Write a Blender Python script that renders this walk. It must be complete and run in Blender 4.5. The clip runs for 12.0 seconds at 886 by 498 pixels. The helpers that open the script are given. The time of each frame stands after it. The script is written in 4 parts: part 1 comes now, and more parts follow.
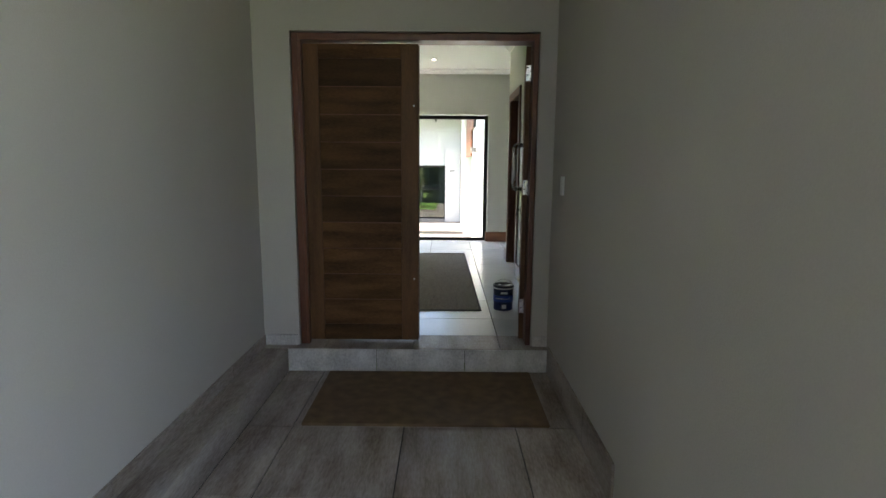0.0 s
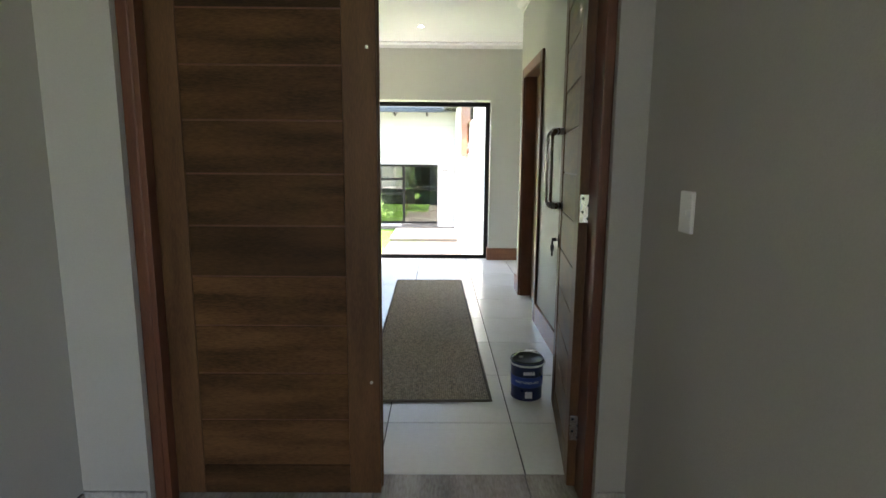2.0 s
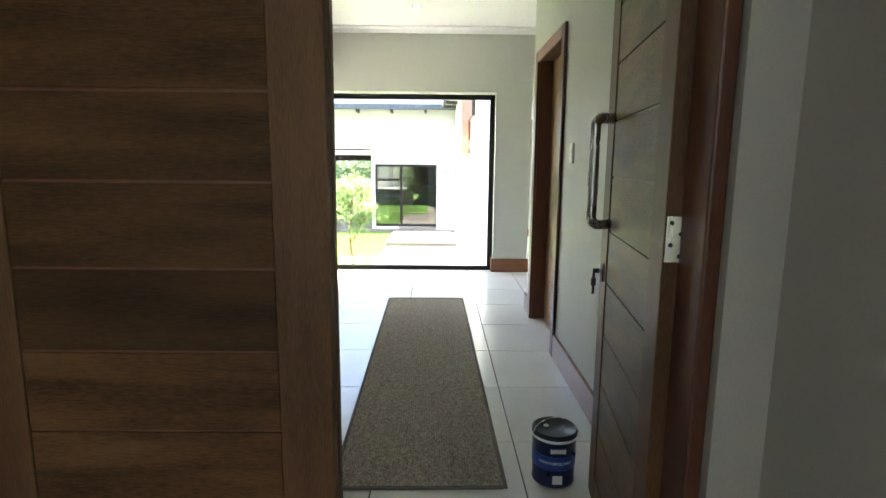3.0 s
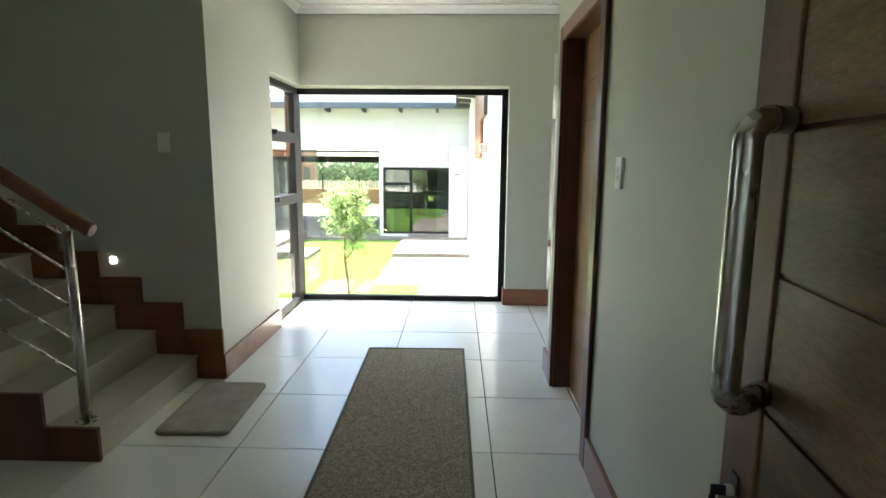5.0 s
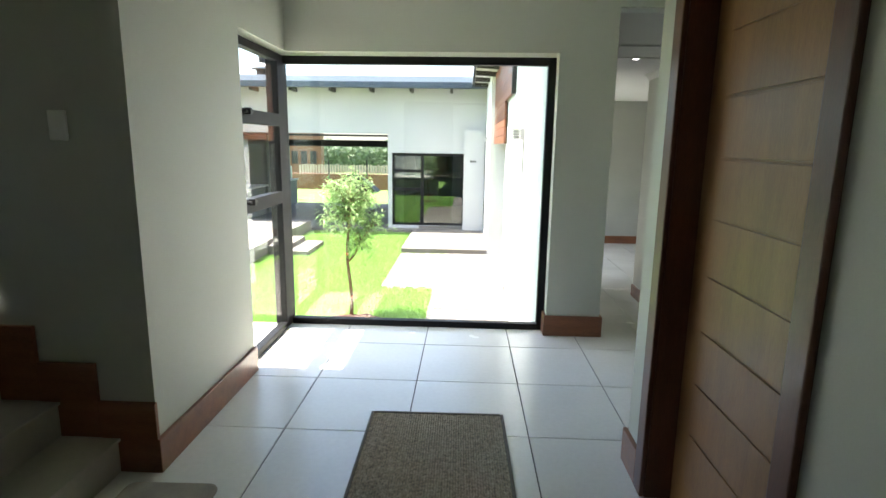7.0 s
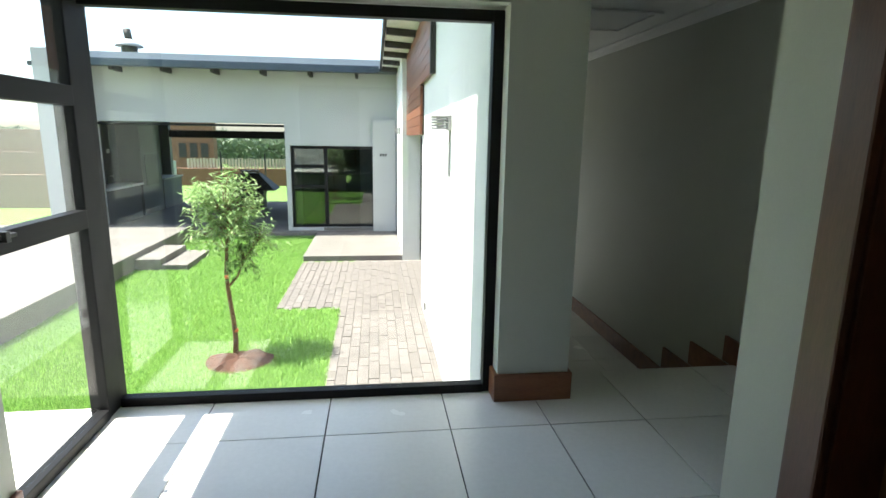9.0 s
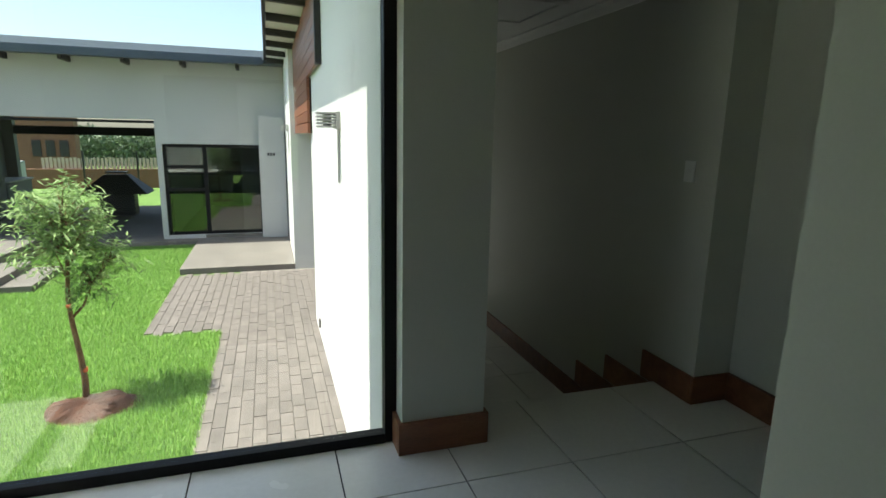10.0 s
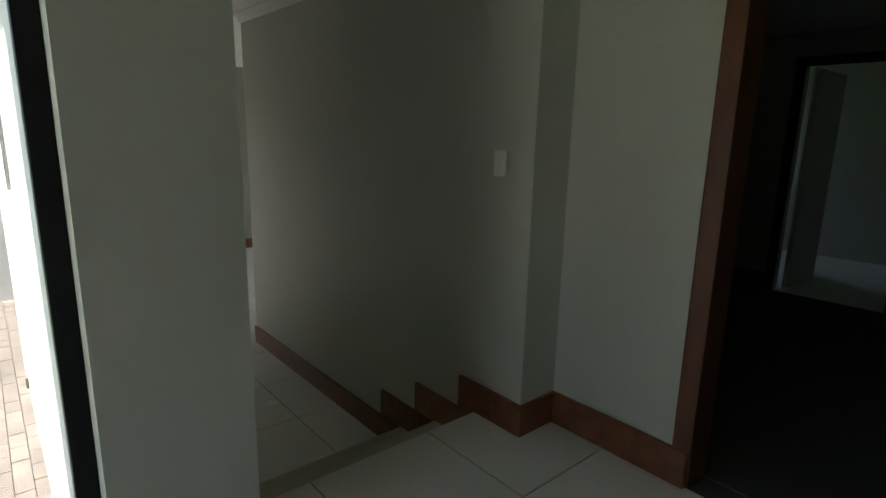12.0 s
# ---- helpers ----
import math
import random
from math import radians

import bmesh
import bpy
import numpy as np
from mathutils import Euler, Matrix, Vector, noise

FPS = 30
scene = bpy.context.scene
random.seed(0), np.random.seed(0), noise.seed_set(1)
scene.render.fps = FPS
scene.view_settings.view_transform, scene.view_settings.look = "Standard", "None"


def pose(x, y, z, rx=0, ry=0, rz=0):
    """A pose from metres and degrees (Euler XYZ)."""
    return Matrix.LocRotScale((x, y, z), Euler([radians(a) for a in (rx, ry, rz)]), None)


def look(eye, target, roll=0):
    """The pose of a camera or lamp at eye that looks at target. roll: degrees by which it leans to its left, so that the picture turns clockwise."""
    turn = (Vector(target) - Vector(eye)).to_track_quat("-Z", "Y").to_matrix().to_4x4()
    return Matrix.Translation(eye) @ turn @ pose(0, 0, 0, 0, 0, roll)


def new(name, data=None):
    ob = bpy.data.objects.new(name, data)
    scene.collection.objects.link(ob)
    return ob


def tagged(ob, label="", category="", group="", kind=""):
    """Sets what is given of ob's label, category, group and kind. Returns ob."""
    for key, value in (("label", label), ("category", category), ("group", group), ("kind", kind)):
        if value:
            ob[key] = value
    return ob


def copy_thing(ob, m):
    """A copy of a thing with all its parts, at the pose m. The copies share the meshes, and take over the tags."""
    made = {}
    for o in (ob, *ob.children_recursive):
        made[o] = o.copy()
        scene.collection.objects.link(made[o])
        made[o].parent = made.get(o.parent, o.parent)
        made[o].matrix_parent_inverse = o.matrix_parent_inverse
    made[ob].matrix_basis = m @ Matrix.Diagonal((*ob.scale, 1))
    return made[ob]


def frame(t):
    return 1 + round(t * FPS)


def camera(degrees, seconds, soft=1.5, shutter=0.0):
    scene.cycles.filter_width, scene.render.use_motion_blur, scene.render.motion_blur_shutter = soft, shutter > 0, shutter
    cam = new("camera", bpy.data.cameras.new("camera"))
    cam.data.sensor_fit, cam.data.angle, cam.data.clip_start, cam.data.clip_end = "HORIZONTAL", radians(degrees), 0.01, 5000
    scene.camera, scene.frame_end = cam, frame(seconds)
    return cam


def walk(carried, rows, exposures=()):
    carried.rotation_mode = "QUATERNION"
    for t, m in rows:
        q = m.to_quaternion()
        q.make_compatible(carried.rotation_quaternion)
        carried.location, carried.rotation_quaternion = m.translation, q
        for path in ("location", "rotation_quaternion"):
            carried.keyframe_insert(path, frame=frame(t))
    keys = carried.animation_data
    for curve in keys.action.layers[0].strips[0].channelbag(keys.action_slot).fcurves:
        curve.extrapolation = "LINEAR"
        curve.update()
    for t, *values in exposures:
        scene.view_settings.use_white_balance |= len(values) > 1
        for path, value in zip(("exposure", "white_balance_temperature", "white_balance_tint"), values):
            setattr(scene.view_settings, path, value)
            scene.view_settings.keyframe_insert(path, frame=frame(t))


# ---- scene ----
cam = camera(78.5, 12.0)
PATH = [
    (0, (0.114, 0.52, 1.249), (0.106, 2.495, 0.937), 0.4),
    (0.5, (0.107, 1.003, 1.246), (0.104, 2.978, 0.931), 0.4),
    (1, (0.111, 1.453, 1.243), (0.114, 3.428, 0.928), 0.5),
    (1.5, (0.128, 1.9, 1.249), (0.138, 3.876, 0.934), 0.6),
    (2, (0.142, 2.334, 1.249), (0.158, 4.309, 0.933), 0.4),
    (2.5, (0.138, 2.748, 1.248), (0.158, 4.723, 0.931), 0.7),
    (3, (0.154, 3.109, 1.249), (0.172, 5.083, 0.933), 0.5),
    (3.2, (0.171, 3.221, 1.25), (0.189, 5.194, 0.934), 0.5),
    (4.8, (0.318, 4.143, 1.311), (0.29, 6.117, 0.994), 0.5),
    (5, (0.328, 4.244, 1.343), (0.277, 6.217, 1.024), 0.4),
    (5.5, (0.33, 4.457, 1.383), (0.234, 6.427, 1.054), 0.5),
    (6, (0.262, 4.723, 1.395), (0.154, 6.689, 1.045), 0.5),
    (6.5, (0.21, 5.033, 1.383), (0.107, 6.995, 1.008), 0.7),
    (6.7, (0.185, 5.164, 1.389), (0.091, 7.126, 1.013), 0.8),
    (8.5, (0.147, 6.364, 1.379), (0.241, 8.323, 0.982), 0.7),
    (9, (0.147, 6.62, 1.386), (0.393, 8.564, 0.985), 0.9),
    (9.5, (0.214, 6.883, 1.385), (0.634, 8.797, 0.985), 1.1),
    (10, (0.267, 7.112, 1.405), (0.867, 8.976, 1.001), 1.1),
    (10.5, (0.349, 7.296, 1.397), (1.131, 9.091, 0.992), 1.1),
    (11, (0.452, 7.456, 1.385), (1.415, 9.162, 0.984), 1.0),
    (11.5, (0.542, 7.635, 1.4), (1.673, 9.228, 0.98), 0.7),
    (12, (0.637, 7.805, 1.382), (1.909, 9.29, 0.959), 1.3),
]
EXPOSURE = [(0.0, 3.12, 6950, 17), (1.5, 3.5, 7150, 17), (2.5, 3.85, 7050, 15), (3.2, 3.9, 7000, 14), (5.0, 3.38, 6950, 10), (5.5, 3.25, 6900, 9), (6.5, 2.9, 6800, 9), (8.5, 2.2, 6450, 8), (9.5, 1.53, 6500, 3), (10.5, 1.02, 6700, 4), (11.2, 1.15, 6700, 8), (12.0, 1.78, 6900, 12)]
walk(cam, [(t, look(eye, target, roll)) for t, eye, target, roll in PATH], EXPOSURE)

# world and sun: high summer sun from the west side of the court
SUN_WAY = Vector((0.425, 0.0, -1.0))
world = bpy.data.worlds.new("sky")
scene.world = world
world.use_nodes = True
wn = world.node_tree
sky = wn.nodes.new("ShaderNodeTexSky")
sky.sky_type = "NISHITA"
sky.sun_disc = False
sky.sun_elevation = math.asin(1.0 / SUN_WAY.length)
sky.sun_rotation = math.atan2(-SUN_WAY.x, -SUN_WAY.y)
sky.dust_density = 2.0
wn.links.new(sky.outputs[0], wn.nodes["Background"].inputs[0])
wn.nodes["Background"].inputs[1].default_value = 0.14
sun_data = bpy.data.lights.new("sun", "SUN")
sun_data.energy, sun_data.angle, sun_data.color = 4.6, radians(0.5), (1.0, 0.95, 0.88)
sun = new("sun", sun_data)
sun.matrix_world = look((-4, 8, 20), Vector((-4, 8, 20)) + SUN_WAY)



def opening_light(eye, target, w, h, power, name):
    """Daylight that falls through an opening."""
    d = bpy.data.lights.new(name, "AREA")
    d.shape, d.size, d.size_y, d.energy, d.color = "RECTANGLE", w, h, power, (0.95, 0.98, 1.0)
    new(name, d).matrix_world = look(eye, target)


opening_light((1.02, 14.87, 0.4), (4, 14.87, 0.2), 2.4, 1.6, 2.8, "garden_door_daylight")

# ---------------------------------------------------------------- materials
def nodes_of(name, rough=0.5, metal=0.0, spec=0.5):
    m = bpy.data.materials.new(name)
    m.use_nodes = True
    t = m.node_tree
    b = t.nodes["Principled BSDF"]
    b.inputs["Roughness"].default_value = rough
    b.inputs["Metallic"].default_value = metal
    b.inputs["Specular IOR Level"].default_value = spec
    return m, t, b


def surface(name, col, col2=None, rough=0.5, scale=8.0, fine=120.0, bump=0.1, metal=0.0, stretch=(1, 1, 1), spec=0.5, per_piece=0.0, dist=0.004, mix=1.0):
    """Two scales of noise over two colours, fine bump; per_piece: spread of brightness between pieces."""
    m, t, b = nodes_of(name, rough, metal, spec)
    col2 = col2 or tuple(c * 0.86 for c in col)
    co = t.nodes.new("ShaderNodeTexCoord")
    mp = t.nodes.new("ShaderNodeMapping")
    mp.inputs["Scale"].default_value = stretch
    geo = t.nodes.new("ShaderNodeNewGeometry")
    t.links.new(geo.outputs["Position"], mp.inputs["Vector"])
    n1 = t.nodes.new("ShaderNodeTexNoise")
    n1.inputs["Scale"].default_value = scale
    n1.inputs["Detail"].default_value = 6
    n2 = t.nodes.new("ShaderNodeTexNoise")
    n2.inputs["Scale"].default_value = fine
    n2.inputs["Detail"].default_value = 3
    t.links.new(mp.outputs[0], n1.inputs["Vector"])
    t.links.new(mp.outputs[0], n2.inputs["Vector"])
    avg = t.nodes.new("ShaderNodeMath")
    avg.operation = "MULTIPLY_ADD"
    avg.inputs[1].default_value, avg.inputs[2].default_value = 0.35, 0.0
    t.links.new(n2.outputs[0], avg.inputs[0])
    add = t.nodes.new("ShaderNodeMath")
    add.operation = "MULTIPLY_ADD"
    add.inputs[1].default_value = 0.65
    t.links.new(n1.outputs[0], add.inputs[0])
    t.links.new(avg.outputs[0], add.inputs[2])
    ramp = t.nodes.new("ShaderNodeValToRGB")
    ramp.color_ramp.elements[0].position, ramp.color_ramp.elements[1].position = 0.35, 0.65
    ramp.color_ramp.elements[0].color, ramp.color_ramp.elements[1].color = (*col2, 1), (*col, 1)
    t.links.new(add.outputs[0], ramp.inputs[0])
    out = ramp.outputs[0]
    if per_piece:
        info = t.nodes.new("ShaderNodeObjectInfo")
        val = t.nodes.new("ShaderNodeMapRange")
        val.inputs["To Min"].default_value, val.inputs["To Max"].default_value = 1 - per_piece, 1 + per_piece
        t.links.new(info.outputs["Random"], val.inputs["Value"])
        hsv = t.nodes.new("ShaderNodeHueSaturation")
        t.links.new(out, hsv.inputs["Color"])
        t.links.new(val.outputs[0], hsv.inputs["Value"])
        out = hsv.outputs[0]
    t.links.new(out, b.inputs["Base Color"])
    if bump:
        bp = t.nodes.new("ShaderNodeBump")
        bp.inputs["Strength"].default_value, bp.inputs["Distance"].default_value = bump, dist
        t.links.new(n2.outputs[0], bp.inputs["Height"])
        t.links.new(bp.outputs[0], b.inputs["Normal"])
    rr = t.nodes.new("ShaderNodeMapRange")
    rr.inputs["To Min"].default_value, rr.inputs["To Max"].default_value = max(0.03, rough - 0.08), min(1, rough + 0.08)
    t.links.new(n1.outputs[0], rr.inputs["Value"])
    t.links.new(rr.outputs[0], b.inputs["Roughness"])
    return m


def wood(name, dark, light, along="X", rough=0.5, per_piece=0.0, spec=0.5):
    st = {"X": (0.9, 6, 6), "Y": (6, 0.9, 6), "Z": (6, 6, 0.9)}[along]
    return surface(name, light, dark, rough, 2.4, 45.0, 0.15, stretch=st, spec=spec, per_piece=per_piece, dist=0.002)


M = {}
M["paint_in"] = surface("interior wall paint", (0.56, 0.57, 0.505), (0.525, 0.535, 0.47), 0.55, 1.2, 160, 0.06)
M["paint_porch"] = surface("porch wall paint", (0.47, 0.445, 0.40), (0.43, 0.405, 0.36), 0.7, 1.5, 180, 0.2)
M["paint_out"] = surface("white outside plaster", (0.78, 0.77, 0.75), (0.70, 0.69, 0.66), 0.8, 0.8, 140, 0.2)
M["paint_grey"] = surface("grey outside plaster", (0.50, 0.50, 0.49), (0.44, 0.44, 0.43), 0.8, 0.8, 140, 0.2)
M["ceiling"] = surface("white ceiling paint", (0.80, 0.80, 0.78), (0.76, 0.76, 0.74), 0.7, 1.0, 150, 0.04)
M["tile"] = surface("cream porcelain tile", (0.78, 0.77, 0.725), (0.70, 0.69, 0.645), 0.24, 1.7, 40, 0.03, per_piece=0.03, dist=0.001)
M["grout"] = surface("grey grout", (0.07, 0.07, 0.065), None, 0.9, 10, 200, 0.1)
M["slate"] = surface("grey slate-look tile", (0.42, 0.375, 0.33), (0.155, 0.115, 0.085), 0.45, 3.0, 40, 0.12, stretch=(3.0, 0.6, 2.2), per_piece=0.12)
M["slate_riser"] = surface("pale slate-look riser tile", (0.62, 0.60, 0.57), (0.30, 0.285, 0.265), 0.5, 5, 60, 0.12, stretch=(1.4, 1, 1), per_piece=0.05)
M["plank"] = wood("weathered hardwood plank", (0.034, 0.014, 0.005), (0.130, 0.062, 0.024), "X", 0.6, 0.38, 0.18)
# Open leaf: grain along y, and window light painted in as paler wood.
M["plank_lit"] = wood("weathered hardwood plank of the open leaf, lightened as lit", (0.062, 0.036, 0.014), (0.235, 0.145, 0.06), "Y", 0.5, 0.25, 0.3)
M["stile"] = wood("hardwood stile", (0.075, 0.034, 0.014), (0.15, 0.074, 0.032), "Z", 0.5, 0.08, 0.25)
M["frame_wood"] = wood("red hardwood frame", (0.085, 0.028, 0.014), (0.155, 0.055, 0.027), "Z", 0.38, 0.08)
M["skirt_wood"] = wood("red-brown skirting wood", (0.15, 0.055, 0.025), (0.27, 0.11, 0.05), "X", 0.35, 0.10)
M["door_gold"] = wood("golden veneered door", (0.21, 0.10, 0.035), (0.33, 0.17, 0.06), "Z", 0.4)
M["clad"] = wood("stained timber cladding", (0.14, 0.045, 0.02), (0.30, 0.11, 0.05), "Y", 0.45, 0.2)
M["alu"] = surface("dark bronze aluminium", (0.013, 0.013, 0.014), None, 0.5, 6, 200, 0.02, spec=0.15)
M["steel"] = surface("brushed stainless steel", (0.62, 0.61, 0.58), (0.52, 0.51, 0.49), 0.27, 5, 300, 0.03, metal=1.0, stretch=(8, 8, 1))
M["black"] = surface("black metal", (0.02, 0.02, 0.02), None, 0.5, 6, 200, 0.03)
M["plastic"] = surface("white plastic", (0.86, 0.86, 0.83), (0.82, 0.82, 0.79), 0.35, 6, 200, 0.01)
M["coir"] = surface("brown coir mat", (0.22, 0.14, 0.07), (0.11, 0.07, 0.035), 0.95, 14, 420, 0.8, dist=0.01)
M["rug"] = surface("grey-brown woven rug", (0.56, 0.48, 0.35), (0.17, 0.138, 0.095), 0.95, 80, 260, 0.8, dist=0.008)
M["rug_edge"] = surface("grey overlocked rug edge", (0.17, 0.15, 0.125), None, 0.95, 60, 300, 0.4)
M["bathmat"] = surface("beige plush bath mat", (0.42, 0.37, 0.31), (0.31, 0.27, 0.225), 0.98, 12, 350, 0.7, dist=0.008)
M["stair"] = surface("cream stair tile", (0.50, 0.475, 0.40), (0.44, 0.415, 0.35), 0.3, 1.7, 40, 0.03, per_piece=0.03, dist=0.001)
M["paver"] = surface("grey-brown concrete paver", (0.185, 0.163, 0.147), (0.12, 0.105, 0.094), 0.9, 9, 160, 0.5, per_piece=0.14)
M["sand"] = surface("pale jointing sand", (0.30, 0.272, 0.24), None, 0.95, 20, 200, 0.3)
M["concrete"] = surface("grey-brown concrete", (0.20, 0.182, 0.16), (0.14, 0.128, 0.114), 0.9, 2, 120, 0.3)
M["turf"] = surface("turf soil", (0.15, 0.26, 0.05), (0.09, 0.17, 0.035), 0.95, 6, 60, 0.5)
M["soil"] = surface("red-brown bare soil", (0.115, 0.046, 0.024), (0.05, 0.021, 0.012), 0.95, 12, 70, 0.9, dist=0.02)
M["bark"] = surface("young brown bark", (0.24, 0.13, 0.07), (0.12, 0.07, 0.04), 0.9, 20, 90, 0.6)
M["roof"] = surface("blue-grey sheet roofing", (0.055, 0.075, 0.10), (0.04, 0.055, 0.075), 0.45, 3, 90, 0.05)
M["rafter"] = surface("dark-stained rafter", (0.030, 0.026, 0.023), None, 0.6, 6, 90, 0.1)
M["brick"] = surface("brown face brick", (0.24, 0.115, 0.068), (0.15, 0.072, 0.044), 0.9, 5, 60, 0.4)
M["fence"] = surface("pale precast fence", (0.52, 0.43, 0.34), (0.42, 0.35, 0.28), 0.9, 3, 60, 0.2)
M["can_blue"] = surface("dark blue printed can", (0.012, 0.022, 0.085), (0.008, 0.014, 0.055), 0.3, 12, 100, 0.02)
M["can_label"] = surface("bright blue label band", (0.035, 0.085, 0.36), (0.02, 0.05, 0.24), 0.3, 12, 100, 0.0)
M["dark_in"] = surface("dim room paint", (0.42, 0.42, 0.38), None, 0.6, 2, 120, 0.05)
# Shade under the patio roof is put into this darker plaster colour.
M["patio_shade"] = surface("grey plaster darkened for patio shade", (0.17, 0.17, 0.165), (0.13, 0.13, 0.125), 0.8, 0.9, 140, 0.15)
M["brick_pale"] = surface("pale pinkish stock brick", (0.40, 0.28, 0.22), (0.30, 0.20, 0.155), 0.9, 6, 50, 0.4)
M["lamp_grey"] = surface("silver-grey painted metal", (0.42, 0.42, 0.41), None, 0.45, 6, 200, 0.03, metal=0.3)


def leaf_material(name, c1, c2, trans=0.35):
    m, t, b = nodes_of(name, 0.55)
    geo = t.nodes.new("ShaderNodeNewGeometry")
    ramp = t.nodes.new("ShaderNodeValToRGB")
    ramp.color_ramp.elements[0].color, ramp.color_ramp.elements[1].color = (*c1, 1), (*c2, 1)
    t.links.new(geo.outputs["Random Per Island"], ramp.inputs[0])
    t.links.new(ramp.outputs[0], b.inputs["Base Color"])
    tr = t.nodes.new("ShaderNodeBsdfTranslucent")
    t.links.new(ramp.outputs[0], tr.inputs["Color"])
    mix = t.nodes.new("ShaderNodeMixShader")
    mix.inputs[0].default_value = trans
    t.links.new(b.outputs[0], mix.inputs[1])
    t.links.new(tr.outputs[0], mix.inputs[2])
    t.links.new(mix.outputs[0], t.nodes["Material Output"].inputs["Surface"])
    return m


M["leaf"] = leaf_material("narrow green leaves", (0.10, 0.20, 0.05), (0.44, 0.57, 0.25))
M["grass"] = leaf_material("lawn blades", (0.11, 0.26, 0.035), (0.44, 0.66, 0.19), 0.3)
# Distance haze is mixed into these leaf colours as a paler green.
M["wood_haze"] = leaf_material("far woodland leaves paled for haze", (0.09, 0.14, 0.075), (0.17, 0.23, 0.13), 0.2)


def glass_material(name, tint, ior):
    m = bpy.data.materials.new(name)
    m.use_nodes = True
    t = m.node_tree
    t.nodes.remove(t.nodes["Principled BSDF"])
    tr = t.nodes.new("ShaderNodeBsdfTransparent")
    tr.inputs[0].default_value = (*tint, 1)
    gl = t.nodes.new("ShaderNodeBsdfGlossy")
    gl.inputs["Roughness"].default_value = 0.0
    lw = t.nodes.new("ShaderNodeLayerWeight")
    lw.inputs[0].default_value = 0.5
    pw = t.nodes.new("ShaderNodeMath")
    pw.operation = "POWER"
    pw.inputs[1].default_value = 4.5
    t.links.new(lw.outputs["Facing"], pw.inputs[0])
    fr = t.nodes.new("ShaderNodeMath")
    fr.operation = "MULTIPLY_ADD"
    fr.inputs[1].default_value, fr.inputs[2].default_value = 0.6, ior
    t.links.new(pw.outputs[0], fr.inputs[0])
    mix = t.nodes.new("ShaderNodeMixShader")
    t.links.new(fr.outputs[0], mix.inputs[0])
    t.links.new(tr.outputs[0], mix.inputs[1])
    t.links.new(gl.outputs[0], mix.inputs[2])
    t.links.new(mix.outputs[0], t.nodes["Material Output"].inputs["Surface"])
    return m


M["glass"] = glass_material("clear window glass", (0.965, 0.98, 0.975), 0.055)
M["glass_far"] = glass_material("tinted far window glass", (0.55, 0.62, 0.58), 0.12)


def glow_material(name, col, strength):
    m, t, b = nodes_of(name, 0.5)
    b.inputs["Base Color"].default_value = (*col, 1)
    b.inputs["Emission Color"].default_value = (*col, 1)
    b.inputs["Emission Strength"].default_value = strength
    return m


M["step_lamp"] = glow_material("lit step lamp lens", (1.0, 0.97, 0.92), 1.2)
M["spot_lamp"] = glow_material("lit downlight", (1.0, 0.96, 0.9), 3.0)


# ---------------------------------------------------------------- mesh helpers
def add_box(bm, x0, x1, y0, y1, z0, z1, bevel=0.0, m=None):
    r = bmesh.ops.create_cube(bm, size=1.0)
    c = Vector(((x0 + x1) / 2, (y0 + y1) / 2, (z0 + z1) / 2))
    for v in r["verts"]:
        v.co = Vector((v.co.x * (x1 - x0), v.co.y * (y1 - y0), v.co.z * (z1 - z0))) + c
        if m is not None:
            v.co = m @ v.co
    if bevel:
        es = {e for v in r["verts"] for e in v.link_edges}
        bmesh.ops.bevel(bm, geom=list(es), offset=bevel, segments=2, affect="EDGES", profile=0.6)


def box_bm(x0, x1, y0, y1, z0, z1, bevel=0.0):
    bm = bmesh.new()
    add_box(bm, x0, x1, y0, y1, z0, z1, bevel)
    return bm


def add_tube(bm, points, radius, sides=12, taper=None):
    """A round bar along points."""
    rings = []
    pts = [Vector(p) for p in points]
    for i, p in enumerate(pts):
        d = (pts[min(i + 1, len(pts) - 1)] - pts[max(i - 1, 0)]).normalized()
        side = d.cross(Vector((0, 0, 1)) if abs(d.z) < 0.9 else Vector((0, 1, 0))).normalized()
        up = side.cross(d)
        r = taper[i] if taper else radius
        rings.append([bm.verts.new(p + r * (math.cos(a) * side + math.sin(a) * up)) for a in (2 * math.pi * k / sides for k in range(sides))])
    for a, b in zip(rings, rings[1:]):
        for k in range(sides):
            f = bm.faces.new((a[k], a[(k + 1) % sides], b[(k + 1) % sides], b[k]))
            f.smooth = True
    bm.faces.new(rings[0][::-1])
    bm.faces.new(rings[-1])


def tube_bm(points, radius, sides=12, taper=None):
    bm = bmesh.new()
    add_tube(bm, points, radius, sides, taper)
    return bm


def lathe_bm(profile, sides=40):
    bm = bmesh.new()
    rings = [[bm.verts.new((r * math.cos(2 * math.pi * k / sides), r * math.sin(2 * math.pi * k / sides), z)) for k in range(sides)] for r, z in profile]
    for a, b in zip(rings, rings[1:]):
        for k in range(sides):
            f = bm.faces.new((a[k], a[(k + 1) % sides], b[(k + 1) % sides], b[k]))
            f.smooth = True
    bm.faces.new(rings[0][::-1])
    bm.faces.new(rings[-1])
    return bm


def mesh_of(name, bm, material):
    me = bpy.data.meshes.new(name)
    bmesh.ops.recalc_face_normals(bm, faces=bm.faces)
    bm.to_mesh(me)
    bm.free()
    me.materials.append(M[material])
    return me


def thing(name, label, category, kind="", group="", at=(0, 0, 0), bm=None, material=None):
    ob = new(name, mesh_of(name, bm, material) if bm else None)
    ob.location = at
    return tagged(ob, label, category, group, kind)


